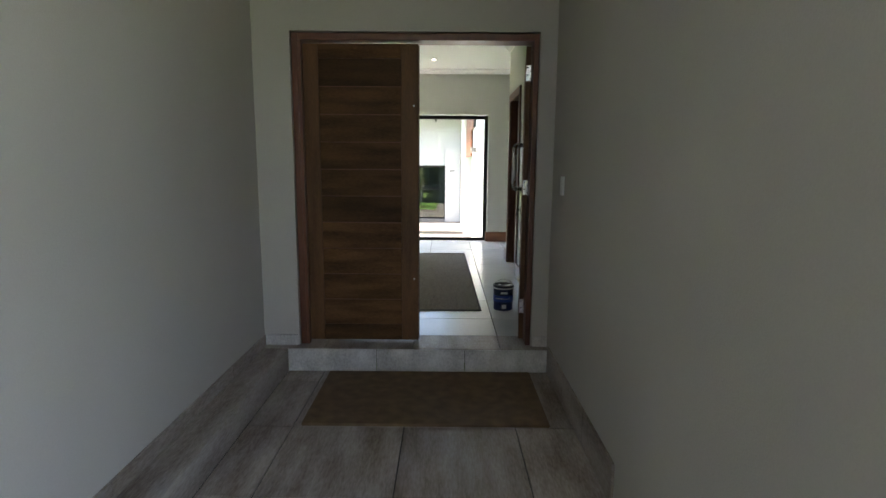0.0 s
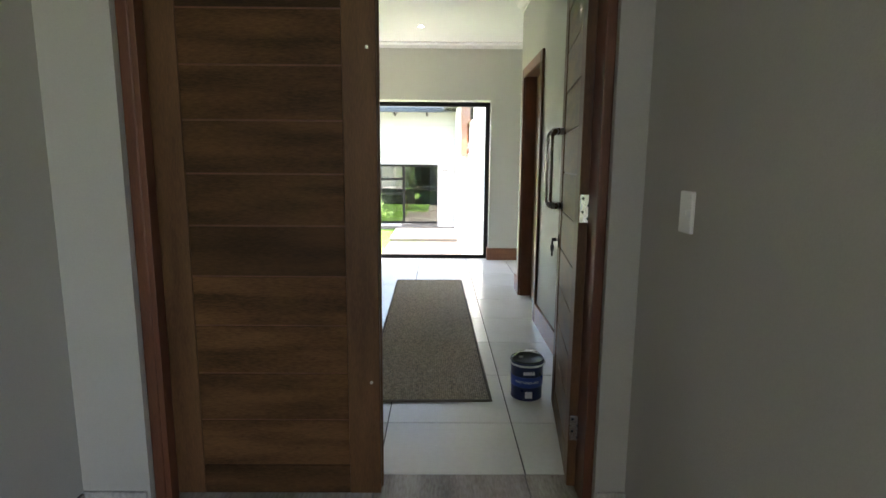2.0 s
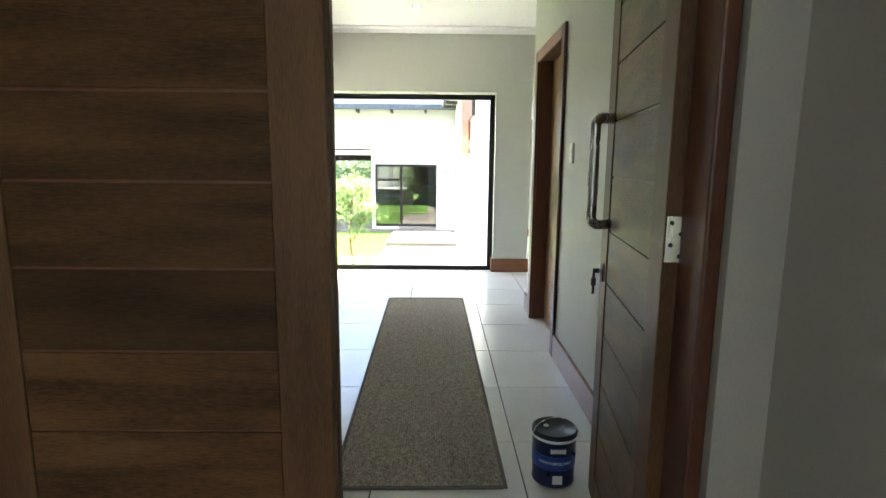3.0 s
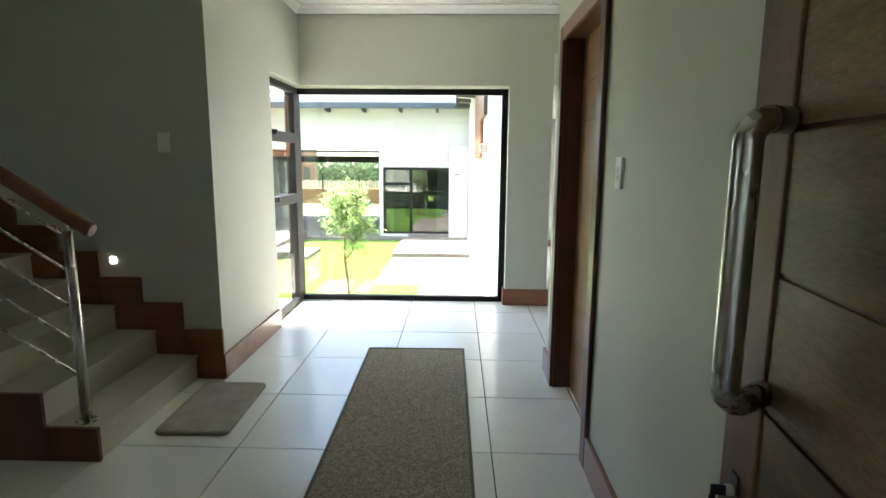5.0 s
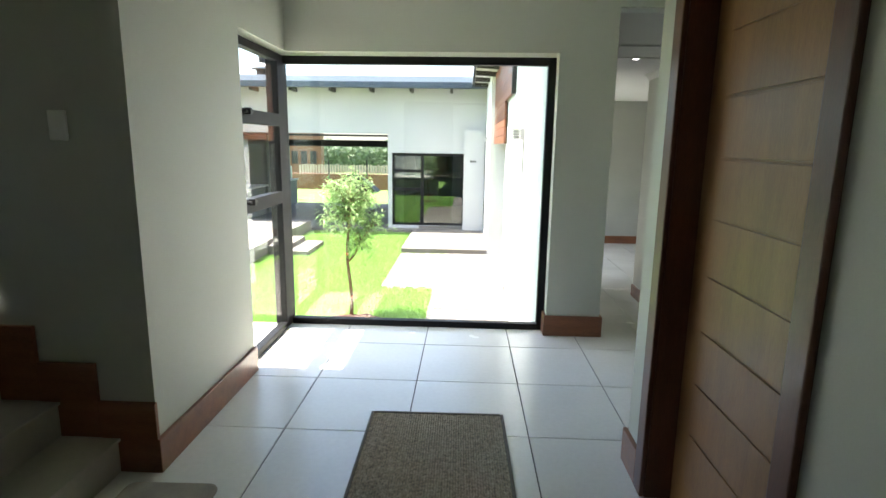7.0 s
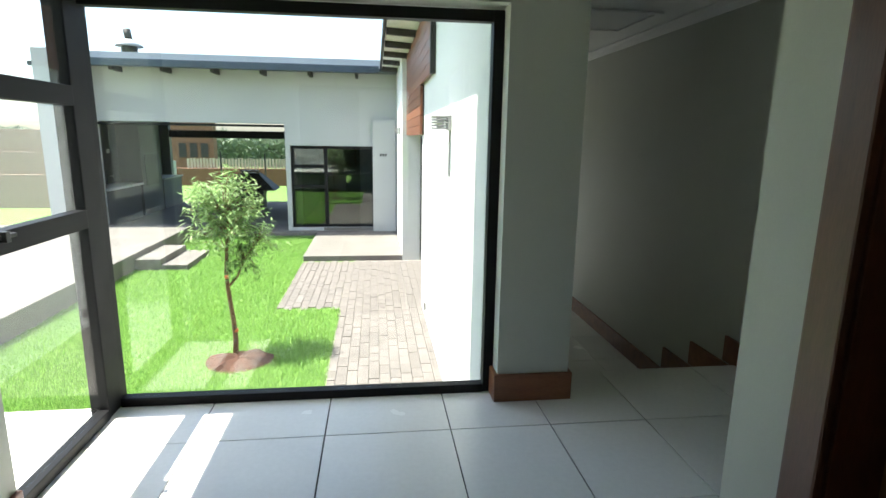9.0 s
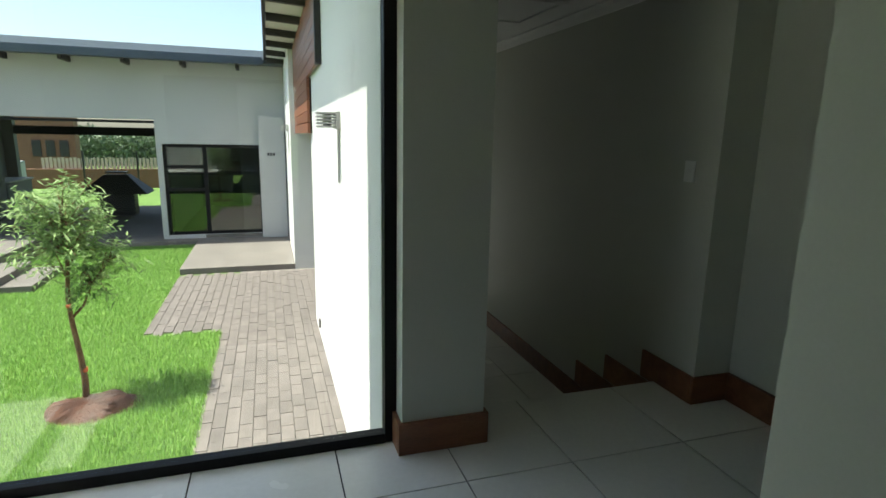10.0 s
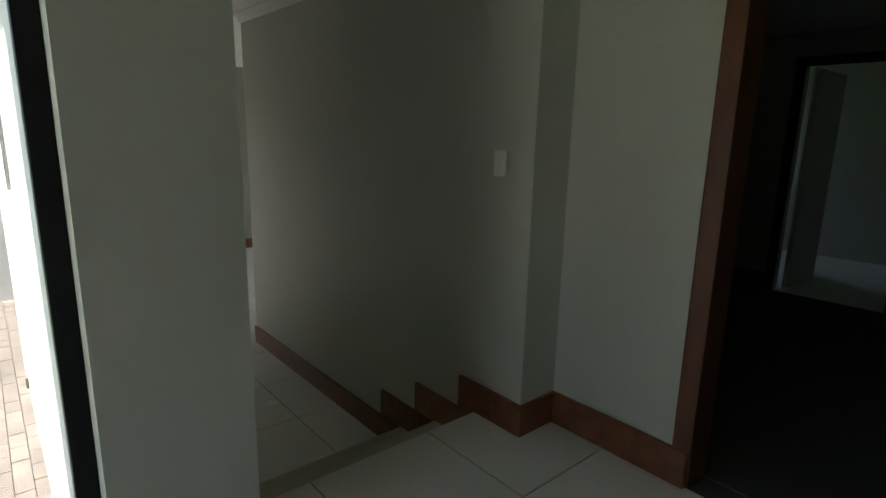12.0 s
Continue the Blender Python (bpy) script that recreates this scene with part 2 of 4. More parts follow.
def part(name, bm, material, parent, label=""):
    ob = new(name, mesh_of(name, bm, material))
    ob.parent = parent
    return tagged(ob, label)


def setting(name, label, category, bm, material):
    return thing(name, label, category, "structure", "", (0, 0, 0), bm, material)


def boxes_bm(rows, bevel=0.0):
    bm = bmesh.new()
    for row in rows:
        add_box(bm, *row, bevel)
    return bm


def text_mesh(name, body, size, material, parent, m, extrude=0.0006, bend=0.0):
    """Flat lettering as a mesh; bend: radius of a cylinder that it wraps."""
    cu = bpy.data.curves.new(name, "FONT")
    cu.body, cu.size, cu.extrude, cu.align_x, cu.align_y = body, size, extrude, "CENTER", "CENTER"
    tmp = bpy.data.objects.new(name, cu)
    scene.collection.objects.link(tmp)
    me = bpy.data.meshes.new_from_object(tmp.evaluated_get(bpy.context.evaluated_depsgraph_get()))
    bpy.data.objects.remove(tmp)
    if bend:
        for v in me.vertices:
            a = v.co.x / bend
            v.co = Vector((bend * math.sin(a), v.co.y, bend * math.cos(a) - bend + v.co.z))
    me.transform(m)
    me.materials.clear()
    me.materials.append(M[material])
    ob = new(name, me)
    ob.parent = parent
    return ob


# ---------------------------------------------------------------- large structure
GROUND, DECK, LOW = -0.78, -0.69, -0.55      # lawn, far platform, lower passage floor
CEIL, LOWCEIL = 2.685, 2.28
WALLR, ENDY = 0.917, 7.628                     # hall's right wall and where it ends
OUTX = 0.74                                  # courtyard face of the wing
FARY = 18.9                                  # far wing's face

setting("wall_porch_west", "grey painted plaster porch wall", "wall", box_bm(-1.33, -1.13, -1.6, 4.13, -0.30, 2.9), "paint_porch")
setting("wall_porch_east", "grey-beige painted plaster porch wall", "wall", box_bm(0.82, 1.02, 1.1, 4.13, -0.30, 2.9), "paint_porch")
# Unseen wall, added to keep the sky behind from lighting the door wall.
setting("porch_sky_block", "added unseen wall blocking sky light behind the porch", "wall", box_bm(-1.33, 0.75, -1.75, -1.6, -0.30, 2.6), "paint_porch")
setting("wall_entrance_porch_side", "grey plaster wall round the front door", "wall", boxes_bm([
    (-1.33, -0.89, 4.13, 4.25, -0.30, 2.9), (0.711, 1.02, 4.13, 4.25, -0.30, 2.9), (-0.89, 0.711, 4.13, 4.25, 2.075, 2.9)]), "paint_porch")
setting("wall_entrance", "pale green-grey painted wall round the front door", "wall", boxes_bm([
    (-4.8, -0.89, 4.253, 4.38, -0.1, 5.0), (0.711, 1.05, 4.253, 4.38, -0.1, 5.0), (-0.89, 0.711, 4.253, 4.38, 2.075, 5.0)]), "paint_in")
setting("wall_hall_east", "pale green-grey painted hall wall", "wall", boxes_bm([
    (WALLR, 1.05, 4.38, 6.55, -0.1, CEIL), (WALLR, 1.05, 7.39, ENDY, -0.1, CEIL), (WALLR, 1.05, 6.55, 7.39, 2.04, CEIL)]), "paint_in")
setting("wall_nook_south", "pale green-grey painted wall of the side passage", "wall", box_bm(1.05, 2.66, 7.45, ENDY, -0.1, CEIL), "paint_in")
setting("wall_nook_east", "pale painted wall beside a doorway", "wall", boxes_bm([
    (2.66, 2.81, 8.645, 9.31, -0.6, CEIL), (2.66, 2.81, 7.45, 7.72, -0.1, CEIL), (2.66, 2.81, 7.72, 8.645, 2.04, CEIL)]), "paint_in")
setting("wall_passage_east", "pale green-grey painted wall along the steps down", "wall", box_bm(2.42, 2.81, 9.31, 12.5, -0.6, CEIL), "paint_in")
setting("wall_pier", "pale green-grey painted pier beside the big window", "wall", boxes_bm([
    (0.785, 1.175, 9.27, 9.50, -0.9, CEIL)]), "paint_in")
setting("wall_over_window", "pale green-grey painted wall over the corner window", "wall", boxes_bm([
    (-1.25, 0.785, 9.27, 9.50, 2.012, CEIL), (-1.25, -1.11, 8.48, 9.27, 2.012, CEIL)]), "paint_in")
setting("wall_over_passage", "pale painted bulkhead over the passage", "wall", box_bm(1.175, 2.81, 9.27, 9.31, LOWCEIL + 0.03, CEIL), "paint_in")
setting("wall_stair_end", "pale painted wall between stair and corner window", "wall", box_bm(-1.25, -1.11, 7.42, 8.48, -0.9, CEIL), "paint_in")
setting("wall_stair", "grey-green painted wall beside the staircase", "wall", box_bm(-4.8, -1.25, 7.42, 7.56, -0.9, 5.0), "paint_in")
setting("wall_stair_above", "painted wall over the hall beside the stairwell", "wall", box_bm(-1.25, -1.11, 4.38, 7.42, CEIL + 0.17, 5.0), "paint_in")
# End wall is unseen; its opening is made up to brighten the hall.
setting("wall_west", "painted unseen end wall with an added daylight opening", "wall", boxes_bm([(-4.95, -4.8, 4.25, 4.8, -0.1, 5.0), (-4.95, -4.8, 5.3, 7.56, -0.1, 5.0), (-4.95, -4.8, 4.8, 5.3, -0.1, 1.55), (-4.95, -4.8, 4.8, 5.3, 2.1, 5.0)]), "paint_in")
setting("wall_wing_inside", "painted inner face of the wing's courtyard wall", "wall", boxes_bm([
    (0.93, 1.175, 9.50, 13.55, -0.9, 2.68), (0.93, 1.175, 16.2, 18.9, -0.9, 2.68), (0.93, 1.175, 13.55, 16.2, 1.42, 2.68)]), "paint_in")
setting("wall_wing_outside", "sunlit white plaster wall of the courtyard wing", "wall", boxes_bm([
    (OUTX, 0.93, 9.50, 13.55, -0.95, 2.75), (0.62, 0.93, 16.2, 18.9, -0.95, 2.76), (OUTX, 0.93, 13.55, 16.2, 1.42, 2.75)]), "paint_out")
setting("wall_lower_room", "pale painted walls of the lower room", "wall", boxes_bm([
    (1.2, 6.2, 16.5, 16.65, -0.6, 3.0), (6.2, 6.35, 7.4, 8.66, -0.6, 3.0), (6.2, 6.35, 9.54, 16.65, -0.6, 3.0), (6.2, 6.35, 8.66, 9.54, 2.02, 3.0), (2.81, 6.2, 12.4, 12.5, -0.6, 3.0), (2.81, 6.2, 7.30, 7.45, -0.6, 3.0)]), "dark_in")
setting("wall_back_room", "pale painted walls of the room past the dim room", "wall", boxes_bm([
    (8.4, 8.55, 7.6, 11.15, -0.1, 2.6), (6.35, 8.4, 7.6, 7.75, -0.1, 2.6), (6.35, 7.3, 11.0, 11.15, -0.1, 2.6), (8.1, 8.4, 11.0, 11.15, -0.1, 2.6), (7.3, 8.1, 11.0, 11.15, -0.1, 0.9), (7.3, 8.1, 11.0, 11.15, 2.0, 2.6)]), "dark_in")
setting("floor_back_room", "cream tiled floor of the room past the dim room", "floor", box_bm(6.2, 8.4, 7.75, 11.0, -0.1, -0.003), "tile")
setting("ceiling_back_room", "white ceiling of the room past the dim room", "ceiling", box_bm(6.35, 8.55, 7.6, 11.15, 2.605, 2.65), "ceiling")
setting("ceiling", "white painted hall ceiling", "ceiling", boxes_bm([
    (-1.25, 2.81, 4.25, 9.50, CEIL, CEIL + 0.06), (-4.95, -1.25, 4.25, 7.56, 5.0, 5.1)]), "ceiling")
setting("ceiling_passage", "white painted passage ceiling", "ceiling", boxes_bm([
    (1.175, 6.2, 9.31, 17.6, LOWCEIL, LOWCEIL + 0.06), (2.81, 6.2, 7.45, 9.31, LOWCEIL, LOWCEIL + 0.06)]), "ceiling")
# Porch ceiling is out of view; its length is set to dim the porch.
setting("ceiling_porch", "unseen white porch ceiling sized to dim the porch", "ceiling", box_bm(-1.33, 1.02, -1.6, 4.25, 2.75, 2.83), "ceiling")
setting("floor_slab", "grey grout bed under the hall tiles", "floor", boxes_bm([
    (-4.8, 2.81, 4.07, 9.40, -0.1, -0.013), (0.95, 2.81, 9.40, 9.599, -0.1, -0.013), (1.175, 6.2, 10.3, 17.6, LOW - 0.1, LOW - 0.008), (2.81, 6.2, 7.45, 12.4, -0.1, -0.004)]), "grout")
setting("porch_slab", "grey grout bed under the porch tiles", "floor", box_bm(-1.33, 1.02, -0.9, 4.05, -0.30, -0.165), "grout")


# hall roof slab, eave, upper storey: unseen, sized to shade window and wing wall
setting("roof_slab", "unseen flat concrete roof slab, overhang set for shade", "roof", box_bm(-1.25, 2.9, 4.4, 9.84, CEIL + 0.065, CEIL + 0.16), "paint_out")
setting("shade_eave", "added unseen pale eave shading the side window", "roof", box_bm(-1.75, -1.25, 7.58, 9.84, CEIL + 0.065, CEIL + 0.16), "paint_out")
setting("upper_storey", "unseen white plastered upper storey sized to shade the wing wall", "wall", box_bm(-1.0, 2.8, 4.4, 9.48, CEIL + 0.165, 7.2), "paint_out")

# coves where walls meet the hall ceiling
def cove(x0, y0, x1, y1, nx, ny, z=CEIL, size=0.065):
    bm = bmesh.new()
    prof = [(0.0, -size), (0.012, -size), (size * 0.45, -size * 0.45), (size, -0.012), (size, 0.0), (0, 0)]
    rings = []
    for x, y in ((x0, y0), (x1, y1)):
        rings.append([bm.verts.new((x + nx * a, y + ny * a, z + b - 0.002)) for a, b in prof])
    for k in range(len(prof)):
        bm.faces.new((rings[0][k], rings[0][(k + 1) % len(prof)], rings[1][(k + 1) % len(prof)], rings[1][k]))
    return bm


cornice = thing("cornice", "white moulded ceiling cornice", "cornice", "structure")
for x0, y0, x1, y1, nx, ny, z in ((-1.11, 9.25, 2.66, 9.25, 0, -1, CEIL), (-1.11, 7.42, -1.11, 9.25, 1, 0, CEIL), (WALLR, 4.38, WALLR, ENDY, -1, 0, CEIL),
                                 (2.42, 9.31, 2.42, 12.5, -1, 0, LOWCEIL), (1.05, ENDY, 2.66, ENDY, 0, 1, CEIL)):
    part("cornice_length", cove(x0, y0, x1, y1, nx, ny, z), "ceiling", cornice)


# skirting boards: a length of moulded board each
def skirt(parent, x0, x1, y0, y1, z0=0.0, h=0.155, material="skirt_wood"):
    return part("board", box_bm(x0, x1, y0, y1, z0, z0 + h, 0.005), material, parent)


baseboard = thing("baseboard", "tall red-brown wooden skirting boards", "skirting", "structure")
T = 0.02
skirt(baseboard, WALLR - T, WALLR, 5.2, 6.475)
skirt(baseboard, WALLR - T, WALLR, 7.452, ENDY + T)
skirt(baseboard, WALLR, 2.66, ENDY, ENDY + T)
skirt(baseboard, 0.765, 1.195, 9.25, 9.27)
skirt(baseboard, 0.765, 0.785, 9.27, 9.385)
skirt(baseboard, 1.175, 1.195, 9.27, 9.60)
skirt(baseboard, -1.11, -1.09, 7.40, 8.48)
skirt(baseboard, 2.632, 2.66, 8.63, 9.31 - T)
skirt(baseboard, 2.40, 2.66, 9.31 - T, 9.31)
skirt(baseboard, 2.40, 2.42, 9.31, 9.72, -0.017, 0.172)
skirt(baseboard, 2.40, 2.42, 9.60, 10.09, -0.20, 0.172)
skirt(baseboard, 2.40, 2.42, 9.90, 10.44, -0.384, 0.172)
skirt(baseboard, 2.40, 2.42, 10.22, 12.5, LOW - 0.017, 0.172)
skirt(baseboard, 1.2, 6.2, 16.48, 16.5, LOW)
skirt(baseboard, -4.8, -0.96, 4.38, 4.40)
skirt(baseboard, 6.18, 6.2, 7.45, 8.59)
skirt(baseboard, 6.18, 6.2, 9.61, 12.4)

# porch: kerb along the west wall, step, tile skirting
kerb = thing("kerb", "low slate-tiled ledge along the porch wall", "ledge", "structure")
part("ledge_tile", box_bm(-1.13, -0.95, 1.2, 4.052, -0.16, -0.004, 0.003), "slate", kerb)
step = thing("front_step", "slate-tiled step up to the front door", "step", "structure")
for x0, x1 in ((-0.948, -0.35), (-0.346, 0.25), (0.254, 0.82)):
    part("riser_tile", box_bm(x0, x1, 4.046, 4.058, -0.16, -0.002, 0.002), "slate_riser", step)
for x0, x1 in ((-1.128, -0.705), (-0.701, -0.105), (-0.101, 0.495), (0.499, 0.818)):
    part("tread_tile", box_bm(x0, x1, 4.0595, 4.36, -0.012, 0.0, 0.002), "slate", step)
tile_skirting = thing("tile_skirting", "slate tile skirting in the porch", "skirting", "structure")
for x0, x1, y0, y1, z0 in ((-1.13, -0.90, 4.118, 4.13, 0.0), (0.72, 0.82, 4.118, 4.13, 0.0)):
    part("skirting_tile", box_bm(x0, x1, y0, y1, z0 + 0.001, z0 + 0.075, 0.002), "slate_riser", tile_skirting)
for k in range(5):
    part("skirting_tile", box_bm(-1.13, -1.118, 1.2 + 0.584 * k, 1.781 + 0.584 * k, -0.003, 0.071, 0.002), "slate", tile_skirting)
for k in range(3):
    part("skirting_tile", box_bm(0.808, 0.82, 2.59 + 0.485 * k, 2.59 + 0.485 * k + 0.482, -0.155, 0.03, 0.002), "slate", tile_skirting)

# lower steps of the side passage
passage_steps = thing("passage_steps", "three cream-tiled steps down the passage", "steps", "structure")
for y0, y1, z in ((9.60, 9.90, -0.183), (9.90, 10.22, -0.367), (10.22, 10.41, LOW - 0.001)):
    part("step_block", box_bm(1.175, 2.42, y0, y1, LOW - 0.1, z, 0.003), "stair", passage_steps)


# ---------------------------------------------------------------- windows and doors
def window_main():
    w = thing("window_1", "dark aluminium floor-to-lintel corner window with clear glass", "window", "structure")
    x0, x1, y, z1, s = -1.25, 0.785, 9.41, 2.0, 0.055
    part("window_frame", box_bm(x1 - s, x1, y - 0.03, y + 0.03, 0.0, z1, 0.003), "alu", w)
    part("window_frame", box_bm(-1.165, x1 - s, y - 0.03, y + 0.03, z1 - s, z1, 0.003), "alu", w)
    part("window_frame", box_bm(-1.165, x1 - s, y - 0.03, y + 0.03, -0.02, 0.045, 0.003), "alu", w)
    part("corner_post", box_bm(-1.25, -1.165, 9.26, 9.46, 0.0, z1, 0.006), "alu", w)
    p = part("pane", box_bm(-1.165, x1 - s, y - 0.003, y + 0.003, 0.045, z1 - s), "glass", w)
    p.visible_shadow = False
    for zz in (0.0, 0.955, 1.50, z1 - s):
        h = 0.05 if zz in (0.0, z1 - s) else 0.085
        part("transom", box_bm(-1.22, -1.16, 8.53, 9.26, zz, zz + h, 0.004), "alu", w)
    part("window_frame", box_bm(-1.22, -1.16, 8.48, 8.53, 0.0, z1, 0.003), "alu", w)
    for z0, z2 in ((0.05, 0.955), (1.04, 1.50), (1.585, z1 - s)):
        p = part("pane", box_bm(-1.193, -1.187, 8.53, 9.26, z0, z2), "glass", w)
        p.visible_shadow = False
    for zz in (1.05, 1.595):
        h = part("window_stay", box_bm(-1.165, -1.135, 8.60, 8.72, zz - 0.035, zz - 0.02, 0.003), "black", w, "black window stay")
        part("catch", box_bm(-1.16, -1.12, 8.635, 8.66, zz - 0.045, zz - 0.005, 0.003), "black", h)
    return w


window_main()


def plank_leaf(name, label, horizontal_material, side=-1):
    """Front door leaf: stiles, rails and nine proud planks; local x 0..0.775, y -0.021..0.021 (outside at -y), z 0..2.01."""
    d = thing(name, label, "door", "structure")
    W, H = 0.775, 2.012
    for x0 in (0.0, W - 0.115):
        part("stile", box_bm(x0, x0 + 0.115, -0.021, 0.021, 0.008, H, 0.004), "stile", d)
    part("rail", box_bm(0.115, W - 0.115, -0.02, 0.02, 0.008, 0.12, 0.004), horizontal_material, d)
    part("rail", box_bm(0.115, W - 0.115, -0.02, 0.02, H - 0.09, H, 0.004), horizontal_material, d)
    part("backing", box_bm(0.115, W - 0.115, -0.012, 0.012, 0.12, H - 0.09), "frame_wood", d)
    n = 10
    step_z = (H - 0.21) / n
    me = mesh_of("plank", box_bm(0.116, W - 0.116, min(side * 0.0115, side * 0.017), max(side * 0.0115, side * 0.017), 0.003, step_z - 0.003, 0.002), horizontal_material)
    for k in range(n):
        ob = new("plank", me)
        ob.location.z = 0.12 + k * step_z
        ob.parent = d
    return d, W


def door_frame():
    f = thing("front_door_frame", "red hardwood double-door frame", "door frame", "structure")
    part("jamb", box_bm(-0.885, -0.845, 4.15, 4.30, 0.0, 2.07, 0.006), "frame_wood", f)
    part("jamb", box_bm(0.674, 0.709, 4.15, 4.30, 0.0, 2.07, 0.006), "frame_wood", f)
    part("head", box_bm(-0.845, 0.674, 4.15, 4.30, 2.025, 2.07, 0.006), "frame_wood", f)
    part("stop", box_bm(-0.845, -0.825, 4.15, 4.205, 0.0, 2.025, 0.003), "frame_wood", f)


door_frame()
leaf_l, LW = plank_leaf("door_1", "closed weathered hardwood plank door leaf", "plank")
leaf_l.location = (-0.845, 4.235, 0.004)
part("meeting_stile", box_bm(LW - 0.02, LW + 0.004, 0.021, 0.05, 0.008, 2.012, 0.003), "stile", leaf_l)
for z in (0.45, 1.62):
    part("bolt", tube_bm([(LW - 0.03, -0.026, z), (LW - 0.03, -0.02, z)], 0.006, 10), "steel", leaf_l)
leaf_r, _ = plank_leaf("door_2", "open weathered hardwood plank door leaf with steel pull", "plank_lit", 1)
leaf_r.matrix_world = Matrix.Translation((0.662, 4.262, 0.004)) @ Matrix.Rotation(radians(82.6), 4, "Z")


def pull_handle(leaf):
    """Steel pull on the outer side (+y here faces the hall's west)."""
    y = 0.021
    foot, bar, off, r = 0.66, 0.605, 0.066, 0.03

    def reach(d):
        f = d / off
        return foot + (bar - foot) * f, y + off * f

    pts = [(foot, y, 1.39), (*reach(off - r), 1.39)]
    pts += [(*reach(off - r + r * math.sin(a)), 1.39 - r + r * math.cos(a)) for a in (radians(15 * k) for k in range(1, 7))]
    pts += [(*reach(off - r + r * math.cos(a)), 1.045 + r - r * math.sin(a)) for a in (radians(15 * k) for k in range(0, 7))]
    pts += [(foot, y, 1.045)]
    part("pull_handle", tube_bm(pts, 0.0165, 18), "steel", leaf, "brushed steel cranked pull handle")
    k = part("lock_plate", box_bm(0.70, 0.724, y, y + 0.004, 0.835, 0.90, 0.002), "rafter", leaf, "dark lock plate")
    part("cylinder", tube_bm([(0.71, y, 0.875), (0.71, y + 0.014, 0.875)], 0.008, 14), "steel", k)
    bm = bmesh.new()
    add_box(bm, 0.708, 0.712, y + 0.012, y + 0.035, 0.866, 0.882, 0.002)
    add_box(bm, 0.7085, 0.7115, y + 0.027, y + 0.036, 0.79, 0.866, 0.001)
    add_box(bm, 0.704, 0.716, y + 0.023, y + 0.040, 0.82, 0.848, 0.003)
    part("key", bm, "black", k, "dark keys hanging in the lock")


pull_handle(leaf_r)
for z in (0.20, 1.035, 1.79):
    bm = boxes_bm([(-0.004, 0.0, -0.021, 0.018, z, z + 0.10)], 0.0008)
    add_tube(bm, [(-0.005, -0.024, z - 0.002), (-0.005, -0.024, z + 0.102)], 0.006, 10)
    h = part("hinge", bm, "steel", leaf_r, "steel butt hinge")
    for k in range(4):
        part("screw", tube_bm([(-0.0035, -0.012 + 0.02 * (k % 2), z + 0.014 + 0.024 * k), (-0.0062, -0.012 + 0.02 * (k % 2), z + 0.014 + 0.024 * k)], 0.005, 8), "black", h)


def inner_door():
    d = thing("door_3", "closed golden wood panelled inner door in a red-brown frame", "door", "structure")
    x = WALLR
    part("jamb", box_bm(x - 0.002, x + 0.15, 6.55, 6.575, 0.0, 2.04, 0.002), "frame_wood", d)
    part("jamb", box_bm(x - 0.002, x + 0.15, 7.365, 7.39, 0.0, 2.04, 0.002), "frame_wood", d)
    part("jamb", box_bm(x - 0.002, x + 0.15, 6.575, 7.365, 2.01, 2.04, 0.002), "frame_wood", d)
    part("architrave", box_bm(x - 0.022, x - 0.002, 6.477, 6.557, 0.0, 2.08, 0.006), "frame_wood", d)
    part("architrave", box_bm(x - 0.022, x - 0.002, 7.37, 7.45, 0.0, 2.08, 0.006), "frame_wood", d)
    part("architrave", box_bm(x - 0.022, x - 0.002, 6.557, 7.37, 2.0, 2.08, 0.006), "skirt_wood", d)
    leaf = part("door_leaf", box_bm(x + 0.098, x + 0.138, 6.578, 7.362, 0.006, 2.006, 0.002), "door_gold", d, "golden veneered door leaf")
    for k in range(9):
        part("panel", box_bm(x + 0.092, x + 0.098, 6.70, 7.24, 0.16 + 0.2 * k, 0.352 + 0.2 * k, 0.0025), "door_gold", leaf)


inner_door()


part_floor = thing("threshold", "cream tile strip under the inner door", "floor", "structure")
part("tile", box_bm(1.003, 1.05, 6.577, 7.363, -0.008, 0.0, 0.001), "tile", part_floor)


def dark_doorway():
    d = thing("door_frame_4", "red-brown wooden frame of an open doorway", "door frame", "structure")
    part("jamb", box_bm(2.655, 2.815, 8.62, 8.645, 0.0, 2.04, 0.002), "frame_wood", d)
    part("jamb", box_bm(2.655, 2.815, 7.72, 7.745, 0.0, 2.04, 0.002), "frame_wood", d)
    part("head", box_bm(2.655, 2.815, 7.745, 8.62, 2.01, 2.04, 0.002), "frame_wood", d)
    part("architrave", box_bm(2.638, 2.655, 8.617, 8.695, 0.156, 2.11, 0.006), "frame_wood", d)
    part("architrave", box_bm(2.636, 2.655, 7.645, 7.73, 0.0, 2.11, 0.006), "frame_wood", d)
    part("architrave", box_bm(2.636, 2.655, 7.73, 8.617, 2.03, 2.11, 0.006), "frame_wood", d)


dark_doorway()
inner = thing("door_frame_6", "dark wooden door frame across the dim room", "door frame", "structure")
for y0, y1, z0, z1 in ((9.52, 9.60, 0.0, 2.08), (8.60, 8.68, 0.0, 2.08), (8.68, 9.52, 2.0, 2.08)):
    part("architrave", box_bm(6.175, 6.198, y0, y1, z0, z1, 0.004), "frame_wood", inner)
part("door_leaf", box_bm(6.36, 7.16, 9.46, 9.50, 0.005, 2.0, 0.002), "paint_in", inner, "pale flush door leaf standing open")


